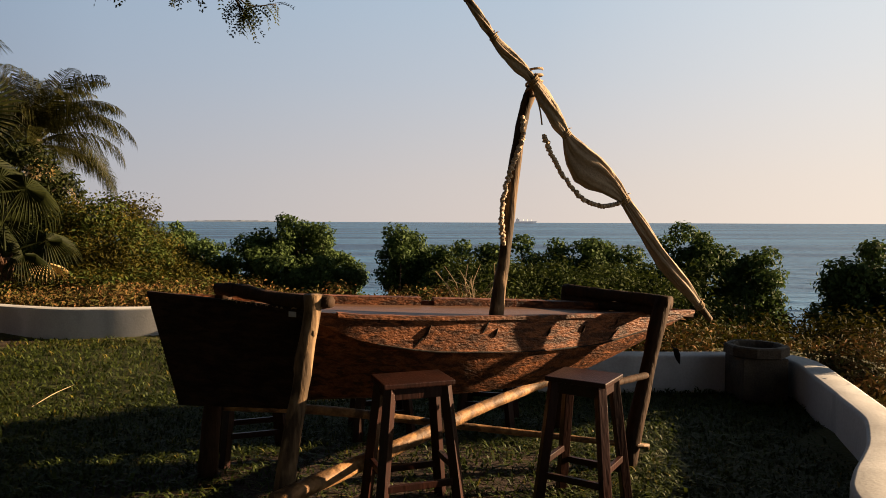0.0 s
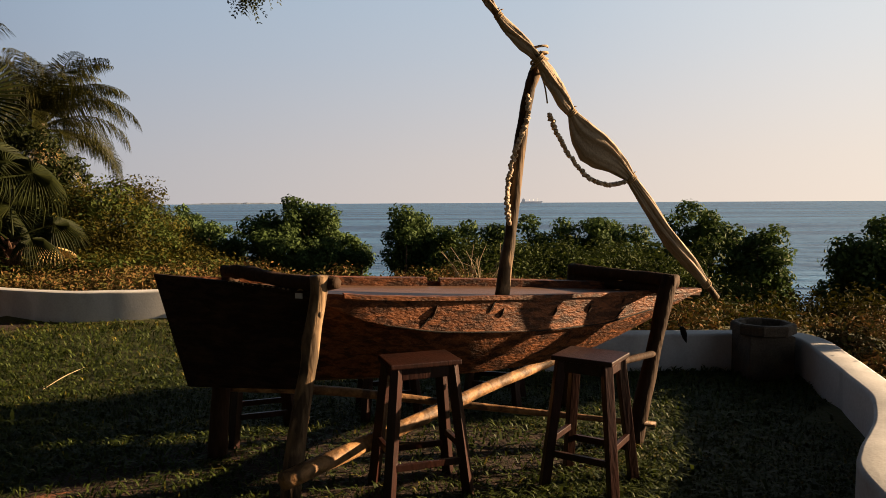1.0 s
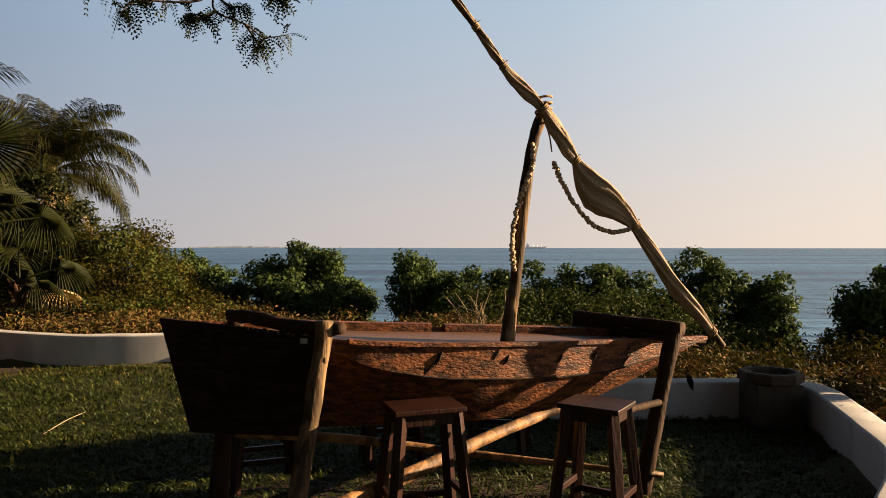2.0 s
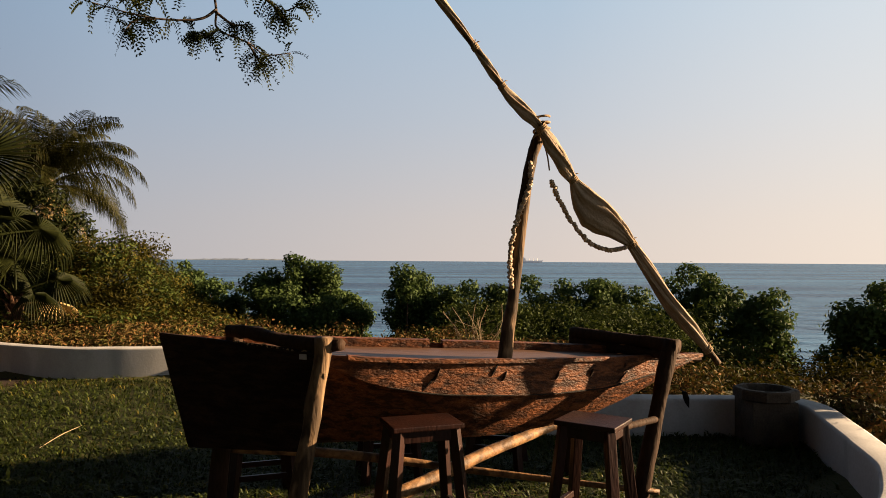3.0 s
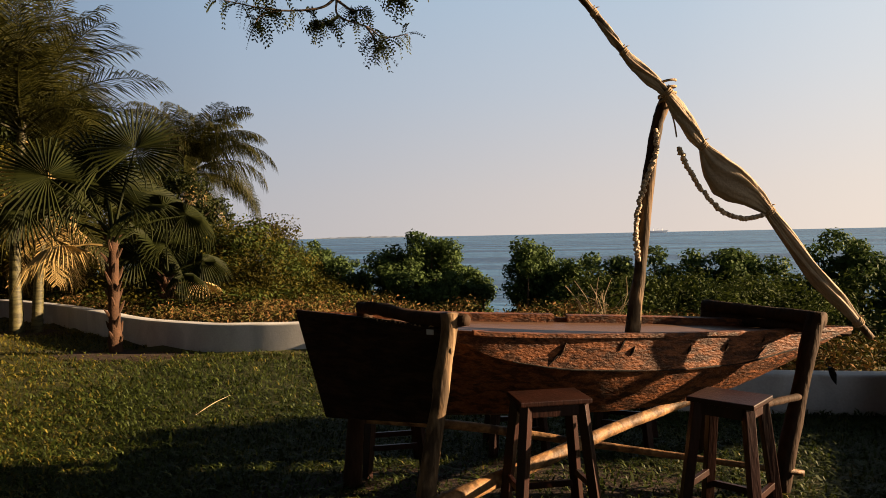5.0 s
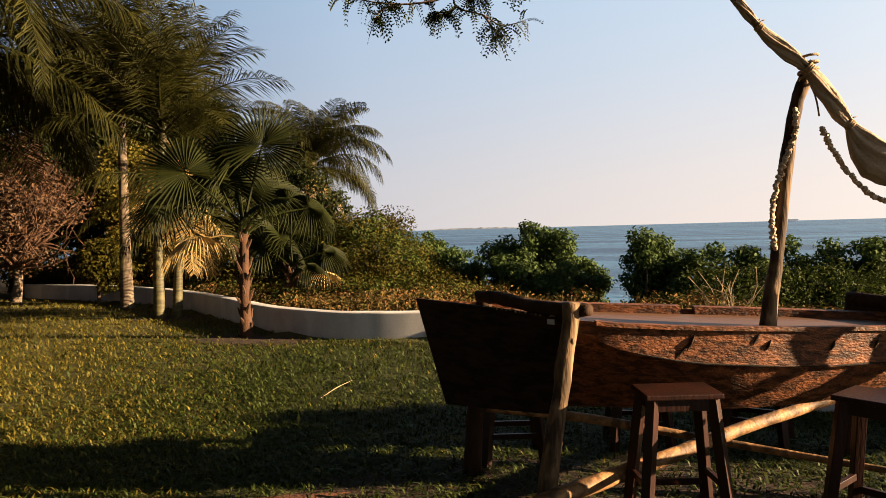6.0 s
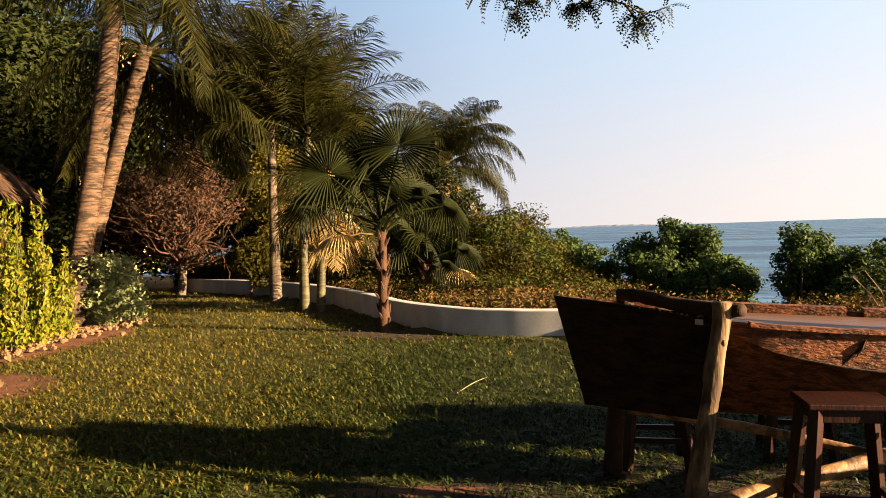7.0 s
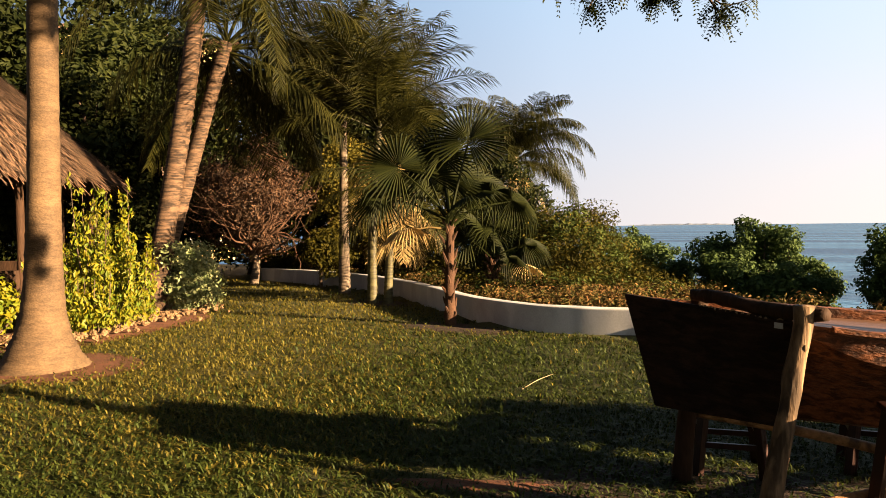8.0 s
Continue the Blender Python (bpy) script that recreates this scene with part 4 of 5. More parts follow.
fan_palm("fan_palm", "green fan palm with a fibrous trunk growing from the lawn", (-6.66, 9.04, 0), 1.72, 0.95, 0.85,
         [(0, 76, 76, 1.7, 0.9, 0.06), (180, 47, -66, 1.5, 1.0, 0.2), (12, 20, 50, 1.35, 0.72, 0.8), (170, 24, -45, 1.45, 0.8, 0.5), (120, 76, -30, 1.5, 0.85, 0.05), (95, 60, 10, 1.2, 1.0, 0.1),
          (55, 48, 30, 1.2, 0.95, 0.25), (135, 50, -25, 1.2, 0.95, 0.25), (-60, 40, 20, 0.9, 0.7, 0.5), (25, 38, 45, 1.25, 0.72, 0.5), (150, 66, -60, 1.3, 0.85, 0.08)], 3, 0.085, (172,))
fan_palm("fan_palm", "smaller fan palm in the scrub behind the wall", (-7.6, 11.9, 0.1), 0.85, 0.95, 0.8,
         [(-70, 5, 10, 0.8, 0.5, 1.1), (-20, 25, 40, 0.9, 0.6, 0.9), (90, 75, 0, 0.9, 0.7, 0.2), (110, 55, 40, 1.0, 1.0, 0.2), (150, 40, -50, 1.0, 0.9, 0.3)], 5, 0.11, (-10,))

feather_palm("coconut_palm", "coconut palm rising out of the scrub behind the wall", (-12.3, 20.5, 0), [(0, 0, -.3), (0.1, 0, 2.0), (0.25, 0, 4.0)], [0.24, 0.18, 0.15], 46, 3.1, 0.62, 11, M_GREYBARK, 1.2, (82, 66, 50, 30, 5), (90, 110, 125, 120, 90), 20, 4, 92)
feather_palm("areca_palm", "slender grey-trunked palm beside the wall", (-12.03, 12.12, 0), [(0, 0, -.05), (0.02, 0, 2.0), (0.05, 0.0, 4.5)], [0.15, 0.10, 0.085], 26, 3.0, 0.75, 12, M_PALEBARK, 0.5, (84, 72, 58, 42, 24), (40, 55, 65, 72, 70), 26, 0, 70)
feather_palm("areca_palm", "ringed green-trunked palm in a clump by the wall", (-9.98, 10.86, 0), [(0, 0, -.05), (-0.05, 0.1, 1.8), (0.0, 0.3, 3.9)], [0.12, 0.085, 0.07], 30, 2.7, 0.65, 13, M_CANE, 0.45, (86, 76, 62, 46, 28), (35, 50, 62, 72, 72), 22, 2, 64)
feather_palm("areca_palm", "ringed palm stem leaning beside its neighbour", (-9.7, 11.02, 0), [(0, 0, -.05), (0.06, 0.05, 1.2), (0.15, 0.2, 2.6)], [0.1, 0.075, 0.065], 16, 2.2, 0.5, 14, M_CANE, 0.7, (80, 62, 40, 10, -15), (60, 75, 85, 80, 60), 22, 4, 56)
feather_palm("coconut_palm", "leaning coconut palm with a banded trunk", (-12.62, 7.3, 0), [(0, 0, -.1), (0.14, 0.22, 1.16), (0.26, 0.42, 2.48), (0.40, 0.62, 3.92), (0.53, 0.83, 5.6), (0.7, 1.05, 8.0)], [0.30, 0.20, 0.185, 0.18, 0.165, 0.15], 22, 3.8, 0.8, 15, M_BARK, 1.0, (60, 35, 10, -15, -40), (80, 90, 80, 60, 40), 46, 0, 70)
feather_palm("coconut_palm", "shorter coconut palm with drooping fronds", (-12.85, 7.55, 0), [(0, 0, -.1), (0.2, 0.08, 0.7), (0.53, 0.6, 2.95), (0.94, 1.17, 5.4)], [0.2, 0.16, 0.14, 0.13], 26, 3.3, 0.85, 16, M_BARK, 1.0, (66, 38, 14, -10, -35), (85, 95, 90, 60, 40), 30, 0, 90, clear=(-45, 85))
royal = feather_palm("royal_palm", "thick smooth-barked palm with a flared foot", (-8.74, 3.66, 0), [(0, 0, -.1), (0.01, 0, 0.35), (0.02, 0.02, 0.9), (0.03, 0.06, 2.4), (0.05, 0.1, 5.0), (0.1, 0.12, 8.5)], [0.60, 0.42, 0.31, 0.25, 0.205, 0.18, 0.165, 0.16, 0.15, 0.14], 18, 3.4, 0.7, 17, M_TANBARK, 0.8, rings=60, bulge=0.015)
rnd = random.Random(55)
for k in range(110):
    a = rnd.uniform(0, 6.283)
    d = Vector((math.cos(a), math.sin(a), 0))
    h = rnd.uniform(0.03, 0.16)
    bm = bmesh.new()
    tube(bm, spline([d * rnd.uniform(.5, .6) + Vector((0, 0, -.02)), d * 0.43 + Vector((0, 0, .02)), d * (0.385 - 0.2 * h) + Vector((0, 0, h))], 6), lerp_list([0.012, 0.014, 0.006], 6), 5, 0.1, k)
    part("root", bm, M_ROOT, royal, "reddish surface root")


# ---------------- trees and scrub ----------------
def clumps(cx, cy, cz, rx, ry, rz, n, seed, size=0.45):
    rnd = random.Random(seed)
    out = []
    while len(out) < n:
        x, y, z = rnd.uniform(-1, 1), rnd.uniform(-1, 1), rnd.uniform(-1, 1)
        if x * x + y * y + z * z > 1:
            continue
        s = size * rnd.uniform(0.6, 1.25)
        out.append((cx + x * rx, cy + y * ry, cz + z * rz, s * 1.15, s * 1.1, s * 0.85))
    return out


def tree(name, label, base, crown, n_clumps, n_leaves, leaf, mat, seed, r0=0.12, size=0.5, category="tree", slim=0.5, bark=M_BRANCH, low=0.35):
    t = thing(name, label, category, *base)
    cx, cy, cz, rx, ry, rz = crown
    bl = clumps(cx, cy, cz, rx, ry, rz, n_clumps, seed, size)
    bm = bmesh.new()
    limbs(bm, (0, 0, -0.3), (cx * .8, cy * .8, cz - rz * low), bl[:16], r0, seed)
    part("trunk", bm, bark, t, smooth=True)
    leaves("crown", bl, n_leaves, leaf, mat, t, seed, slim=slim)
    return t


def mangrove(x, y, top, rx, ry, seed, n=None):
    base_z = SEA - 0.2
    cz = (top - base_z) - 1.38
    area = rx * ry
    full = 0.62 if x > 4.4 else 1.0
    return tree("mangrove_tree", "dark green mangrove tree at the water's edge", (x, y, base_z), (0, 0, cz, rx, ry, 1.4), int((38 + 46 * area) * full), int((8000 + 9500 * area) * full), 0.09, M_MANG, seed, 0.12, 0.23, slim=0.6)


MANGROVES = [(-6.82, 17.74, 1.5, 0.6, 0.85), (-6.01, 17.5, 1.25, 0.58, 0.85), (-5.34, 17.19, 0.79, 0.31, 0.85), (-4.47, 16.4, 1.54, 0.46, 0.85), (-3.57, 16.62, 1.81, 0.6, 0.85), (-2.91, 16.75, 1.49, 0.46, 0.85),
             (-2.24, 16.35, 0.93, 0.31, 0.85), (-3.9, 15.72, 1.11, 0.63, 0.85), (-2.93, 15.73, 1.02, 0.69, 0.85), (-0.97, 15.47, 1.37, 0.38, 0.85), (-0.21, 15.5, 1.27, 0.47, 0.85), (0.47, 14.99, 1.12, 0.45, 0.85),
             (1.08, 14.96, 1.18, 0.45, 0.85), (1.81, 14.89, 1.24, 0.49, 0.85), (2.52, 14.79, 1.18, 0.45, 0.85), (3.1, 14.68, 1.21, 0.39, 0.85), (3.67, 14.55, 1.04, 0.39, 0.85), (4.11, 14.43, 1.13, 0.33, 0.85),
             (4.63, 13.74, 1.52, 0.33, 0.85), (5.17, 13.55, 1.54, 0.35, 0.85), (5.57, 13.39, 1.16, 0.3, 0.85), (5.76, 12.76, 1.02, 0.3, 0.85), (5.98, 12.65, 1.05, 0.2, 0.6), (6.42, 11.3, 0.82, 0.2, 0.5),
             (6.7, 11.14, 1.16, 0.25, 0.6), (6.98, 10.97, 1.24, 0.38, 0.85), (7.38, 10.7, 1.19, 0.54, 0.85),
             (-0.6, 15.9, 1.3, 0.42, 0.8), (3.4, 14.9, 1.2, 0.4, 0.8)]
for k, (x, y, top, rx, ry) in enumerate(MANGROVES):
    mangrove(x, y, top, rx, ry, 100 + k)

tree("mangrove_tree", "leafy dark green mangrove bush outside the wall corner", (5.95, 6.6, -0.2), (0, 0, 1.75, 0.5, 0.62, 1.0), 46, 9000, 0.1, M_MANG, 140, 0.08, 0.27, slim=0.6)

# scrub on the bank behind the wall
def scrub(name, label, blobs, count, leaf, mat, seed, slim=0.4):
    return tagged(leaves(name, blobs, count, leaf, mat, None, seed, 0.25, 0.4, slim), label, "scrub", kind="stuff")


rnd = random.Random(5)
hill = ([], [], [])
for k in range(760):
    y = rnd.uniform(11.2, 17.6)
    b = rnd.uniform(-14.5, -5.2)
    x = b * y / 16.0
    if beyond(x, y) < 0.8:
        continue
    topz = np.interp(b, [-14, -11.5, -9.5, -8.4, -7.4, -6.9, -6.55, -6.2, -5.6, -5.2], [0.7, 1.0, 1.6, 2.5, 2.6, 2.15, 1.6, 1.1, 0.5, 0.2]) - 0.4
    topz = 0.2 + (topz - 0.2) * (0.15 + 0.85 * smooth01((y - 12.2) / 3.3))
    r = rnd.uniform(0.3, 0.62)
    v = noise.noise(Vector((x * 0.7, y * 0.7, 4))) + rnd.uniform(-.25, .25)
    hill[0 if v < 0.05 else 1 if v < 0.28 else 2].append((x, y, rnd.uniform(0.05, max(0.2, topz)), r, r, r * 0.75))
scrub("hillside_scrub", "yellow-green scrub heaped on the bank", hill[0], 90000, 0.085, M_BUSH, 6, 0.45)
scrub("hillside_scrub", "green leafy bushes among the scrub on the bank", hill[1], 44000, 0.09, M_GREENBUSH, 16, 0.5)
scrub("hillside_scrub", "sun-yellowed bushes among the scrub on the bank", hill[2], 40000, 0.085, M_SUNLEAF, 26, 0.4)
low = []
for k in range(330):
    i = rnd.randrange(10, 170)
    a, b = WALL[i - 1], WALL[i + 1]
    d = np.array([b[0] - a[0], b[1] - a[1]])
    d /= np.linalg.norm(d)
    o = 0.45 + 2.2 * rnd.random() ** 1.4
    low.append((WALL[i][0] - d[1] * o, WALL[i][1] + d[0] * o, 0.25 + rnd.uniform(-.1, .16) + 0.04 * o, 0.4, 0.4, 0.2))
scrub("dry_groundcover", "dry brown and green leafy plants along the wall", low, 72000, 0.07, M_DRY, 7, 0.4)
mid = []
for k in range(160):
    x = rnd.uniform(-3.5, 8.5)
    y = np.interp(x, [-3.5, 0, 3, 8.5], [10.5, 8.6, 8.0, 7.0]) + rnd.uniform(0, 4.5)
    mid.append((x, y, rnd.uniform(-0.35, 0.25) - 0.12 * max(0, y - 9), 0.6, 0.6, 0.35))
scrub("bank_scrub", "mixed green and dry scrub falling towards the shore", mid, 52000, 0.08, M_BUSH, 8)
green = []
for k in range(110):
    x = rnd.uniform(-0.2, 4.6)
    y = rnd.uniform(9.6, 12.4)
    top = 0.95 - 0.22 * (12 - y)
    green.append((x, y, rnd.uniform(-0.6, top - 0.2), 0.5, 0.5, 0.34))
scrub("green_bank_scrub", "leafy green bushes on the bank above the shore", green, 46000, 0.08, M_GREENBUSH, 14)
right = []
for k in range(120):
    x = rnd.uniform(3.7, 8.0)
    y = rnd.uniform(3.0, 9.5)
    right.append((x, y, rnd.uniform(-0.35, 0.08) - 0.03 * (x - 3.7), 0.5, 0.5, 0.28))
for k in range(220):
    q = WALL[rnd.randrange(len(WALL))]
    if q[0] > 2.2 and 3.2 < q[1] < 6.4:
        right.append((q[0] + rnd.uniform(.38, .55), q[1] + rnd.uniform(0, .2), rnd.uniform(0.16, 0.32) if q[1] > 5.0 else rnd.uniform(-0.05, 0.08), 0.24, 0.3, 0.2))
scrub("roadside_scrub", "dry brown undergrowth outside the wall", right, 56000, 0.07, M_DRY, 9, 0.4)

hedge = []
for k in range(150):
    x = rnd.uniform(-19.5, -9.5)
    y = np.interp(x, [-19.5, -12.5, -9.5], [14.9, 14.6, 13.2]) + rnd.uniform(0, 1.4)
    hedge.append((x, y, rnd.uniform(0.2, 1.1) * (0.6 + 0.4 * noise.noise(Vector((x * .5, 1, 0)))) + 0.1, 0.5, 0.5, 0.38))
scrub("boundary_hedge", "overgrown mixed hedge of olive and yellowing leaves", hedge, 42000, 0.13, M_BUSH, 10)

thicket = []
for k in range(90):
    a = rnd.uniform(0, 1)
    thicket.append((-19.5 - 4 * rnd.random(), 4.5 + 10 * a, rnd.uniform(0.2, 2.4), 0.8, 0.8, 0.6))
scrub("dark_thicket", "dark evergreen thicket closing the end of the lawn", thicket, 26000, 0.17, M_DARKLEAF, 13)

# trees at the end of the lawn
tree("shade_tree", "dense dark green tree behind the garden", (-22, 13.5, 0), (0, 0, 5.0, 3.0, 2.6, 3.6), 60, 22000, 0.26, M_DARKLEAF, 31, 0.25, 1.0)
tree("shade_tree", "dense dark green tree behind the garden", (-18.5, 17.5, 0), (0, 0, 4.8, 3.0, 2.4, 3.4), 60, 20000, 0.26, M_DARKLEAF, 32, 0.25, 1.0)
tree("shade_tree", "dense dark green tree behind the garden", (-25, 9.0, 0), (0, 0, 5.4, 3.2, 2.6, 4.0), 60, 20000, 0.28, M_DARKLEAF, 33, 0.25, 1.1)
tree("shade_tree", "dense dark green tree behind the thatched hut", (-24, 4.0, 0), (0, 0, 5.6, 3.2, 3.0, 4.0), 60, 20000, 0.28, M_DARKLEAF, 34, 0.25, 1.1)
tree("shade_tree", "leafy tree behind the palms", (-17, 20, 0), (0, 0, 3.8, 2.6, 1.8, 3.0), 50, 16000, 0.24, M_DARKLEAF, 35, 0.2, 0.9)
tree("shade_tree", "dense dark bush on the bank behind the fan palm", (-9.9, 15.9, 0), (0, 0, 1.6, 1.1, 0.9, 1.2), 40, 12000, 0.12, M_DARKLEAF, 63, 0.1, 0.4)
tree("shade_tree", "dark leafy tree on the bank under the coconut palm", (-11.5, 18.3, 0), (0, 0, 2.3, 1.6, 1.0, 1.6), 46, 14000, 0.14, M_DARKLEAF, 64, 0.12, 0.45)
russet = tree("russet_tree", "bare-limbed tree with sparse russet leaves", (-16.71, 13.06, 0), (-0.2, 0.2, 2.6, 2.2, 1.4, 1.7), 60, 12000, 0.11, M_RUST, 36, 0.12, 0.5, bark=M_PALEBARK)
rnd = random.Random(88)
for k in range(70):
    a, e = rnd.uniform(0, 6.28), rnd.uniform(0.25, 1.3)
    d = Vector((math.cos(a) * math.cos(e), math.sin(a) * math.cos(e) * .7, math.sin(e)))
    p = Vector((rnd.uniform(-.25, .25), 0.1, rnd.uniform(0.7, 1.5))) + d * rnd.uniform(0.1, 0.5)
    bm = bmesh.new()
    pts = [p]
    for q in range(6):
        d = (d + Vector((rnd.uniform(-.6, .6), rnd.uniform(-.6, .6), rnd.uniform(-.35, .35)))).normalized()
        pts.append(pts[-1] + d * rnd.uniform(0.25, 0.42))
        if q > 1:
            side = (d + Vector((rnd.uniform(-1, 1), rnd.uniform(-1, 1), rnd.uniform(-.3, .6)))).normalized()
            tube(bm, [pts[-1], pts[-1] + side * .3, pts[-1] + side * .55 + Vector((0, 0, .1))], [0.013, 0.009, 0.004], 4)
    tube(bm, spline(pts, 14), lerp_list([0.04, 0.026, 0.016, 0.006], 14), 5, 0.1, k)
    part("bare_limb", bm, M_TWIG, russet)
tree("garden_shrub", "small leafy shrub against the wall", (-13.83, 13.11, 0), (0, 0, 0.95, 0.8, 0.5, 0.45), 20, 5000, 0.12, M_BUSH, 37, 0.05, 0.35, "shrub")
tree("silver_shrub", "grey-green shrub in the rock bed", (-12.2, 8.0, 0), (0, 0, 0.75, 0.55, 0.55, 0.6), 30, 6500, 0.085, M_GREY, 39, 0.03, 0.26, "shrub", low=1.0)


# golden shrub: upright leafy wands
golden = thing("golden_shrub", "tall golden-yellow leafed shrub in the rock bed", "shrub", -11.1, 5.6, 0)
rnd = random.Random(41)
wands = []
for k in range(64):
    a, r = rnd.uniform(0, 6.28), rnd.uniform(0, 1.0) ** 0.6
    h = (1.95 - 0.95 * r * r) * rnd.uniform(0.82, 1.05) if k % 9 else rnd.uniform(2.05, 2.4)
    r *= 0.72 if k % 9 else 0.5
    b = Vector((math.cos(a) * r, math.sin(a) * r, 0))
    t = b * 1.3 + Vector((rnd.uniform(-.15, .15), rnd.uniform(-.15, .15), h))
    bm = bmesh.new()
    tube(bm, spline([b * 0.35, b.lerp(t, 0.5), t], 6), lerp_list([0.014, 0.009, 0.003], 6), 5)
    part("stem", bm, M_BRANCH, golden)
    for u in np.linspace(0.22, 1.0, 9):
        p = b.lerp(t, u)
        wands.append((p.x + rnd.uniform(-.04, .04), p.y + rnd.uniform(-.04, .04), p.z, 0.17 - 0.1 * u, 0.17 - 0.1 * u, 0.13))
leaves("leaf_mass", wands, 13000, 0.09, M_YELLOW, golden, 42, 0.2, 0.2, 0.48, droop=1.0)
low_yellow = thing("golden_shrub", "low golden-leafed shrub half behind the palm trunk", "shrub", -11.9, 4.1, 0)
bl = clumps(0, 0, 0.5, 0.8, 0.8, 0.4, 22, 43, 0.3)
bm = bmesh.new()
for b in bl:
    tube(bm, [(b[0] * .3, b[1] * .3, 0), (b[0] * .7, b[1] * .7, b[2] * .6), b[:3]], [0.014, 0.01, 0.004], 5)
part("stem", bm, M_BRANCH, low_yellow)
leaves("leaf_mass", bl, 4500, 0.1, M_YELLOW, low_yellow, 44, 0.3, 0.3, 0.6)


# ---------------- soil beds, rocks, stick ----------------
def soil_patch(name, label, cx, cy, rx, ry, rz, seed, z=0.02, mat=M_SOIL):
    bm = bmesh.new()
    rings = []
    for j, (f, h) in enumerate(((1.0, -0.03), (0.93, 0.4), (0.7, 0.8), (0.35, 1.0))):
        ring = []
        for k in range(40):
            a = 2 * math.pi * k / 40
            w = f * (1 + 0.13 * noise.noise(Vector((math.cos(a) * 2 + seed, math.sin(a) * 2, j * 0.15))))
            p = Matrix.Rotation(radians(rz), 3, "Z") @ Vector((math.cos(a) * rx * w, math.sin(a) * ry * w, 0))
            ring.append(bm.verts.new((cx + p.x, cy + p.y, z * h + (0.008 * noise.noise(Vector((p.x * 9, p.y * 9, seed))) if h > 0 else 0))))
        rings.append(ring)
    for a, b in zip(rings, rings[1:]):
        for k in range(40):
            bm.faces.new((a[k], a[(k + 1) % 40], b[(k + 1) % 40], b[k]))
    bm.faces.new(rings[-1])
    return tagged(part(name, bm, mat, smooth=True), label, "soil", kind="structure")


PATCHES = [(-8.75, 3.75, 1.15, 0.95, 20), (-6.45, 8.85, 1.15, 0.55, 5), (-2.5, 3.45, 0.7, 0.1, 28), (-11.9, 6.1, 1.5, 2.7, 30), (-9.8, 10.95, 0.9, 0.5, 0)]
THIN = [(-0.9, 3.9, 1.7, 0.9, 20), (0.2, 4.3, 1.6, 0.7, 18), (-2.6, 3.3, 1.2, 0.5, 28)]
for k, (cx, cy, rx, ry, rz) in enumerate(PATCHES):
    if k == 0:
        # bare soil whose dark tone stands in for shade under the boat
        soil_patch("soil_bed", "bare soil round the boat, darkened for the shade beneath it", -0.7, 4.0, 1.9, 0.85, 20, 31.0, 0.006, M_SHADESOIL)
    # beds 1 and 4 use the soil darkened for palm shade
    soil_patch("soil_bed", "bare reddish-brown soil in the lawn", cx, cy, rx, ry, rz, k * 3.1, (0.022, 0.02, 0.008, 0.05, 0.015)[k], M_SHADESOIL if k in (1, 4) else M_SOIL)


def rock_mesh(seed):
    bm = bmesh.new()
    bmesh.ops.create_icosphere(bm, subdivisions=2, radius=1)
    for v in bm.verts:
        v.co *= 0.75 + 0.5 * noise.noise(v.co * 1.3 + Vector((seed * 7, 0, 0))) + 0.12 * noise.noise(v.co * 4)
        v.co.z *= 0.7
    me = bpy.data.meshes.new("stone")
    bm.to_mesh(me)
    bm.free()
    me.materials.append(M_ROCK)
    return me


rocks = [rock_mesh(k) for k in range(5)]
border = thing("rock_border", "row of rough pale coral stones edging the shrub bed", "stones", -10.6, 5.2, 0)
edge = spline([(-10.3, 3.9), (-10.35, 4.8), (-10.75, 5.7), (-11.2, 6.6), (-11.55, 7.5), (-11.95, 8.35), (-12.6, 8.8)], 70)
rnd = random.Random(9)
for k in range(290):
    p = edge[rnd.randrange(70)]
    o = rnd.gauss(0.2, 0.35)
    st = add("stone", rocks[k % 5], M_ROCK, border)
    r = rnd.uniform(0.022, 0.062)
    st.matrix_basis = pose(p[0] - o * 0.9 + 10.6, p[1] + o * 0.3 - 5.2, 0.06 + r * 0.3, rnd.uniform(0, 40), rnd.uniform(0, 40), rnd.uniform(0, 360)) @ Matrix.Diagonal((r, r, r, 1))

bm = bmesh.new()
tube(bm, spline([(-3.44, 5.71, 0.035), (-3.47, 6.1, 0.05), (-3.48, 6.45, 0.045)], 8), lerp_list([0.003, 0.004, 0.002], 8), 6, 0.1)
tagged(part("fallen_stick", bm, M_STRAW, smooth=True), "thin pale dry stick lying on the grass", "stick")


lit = [(-10.85 - 0.42 * k, 4.5 + 0.72 * k, 0.065, 0.8, 0.6, 0.012) for k in range(6)] + [(-8.6, 3.7, 0.03, 0.35, 0.3, 0.01)]
tagged(leaves("leaf_litter", lit, 11000, 0.045, M_LITTER, None, 61, 0.02, 3.0, 0.5), "dry tan leaf litter over the shrub bed", "leaf litter", kind="stuff")
bare = thing("bare_shrub", "leafless pale twiggy shrub in the scrub", "shrub", 0.35, 9.1, 0.0)
rnd = random.Random(77)
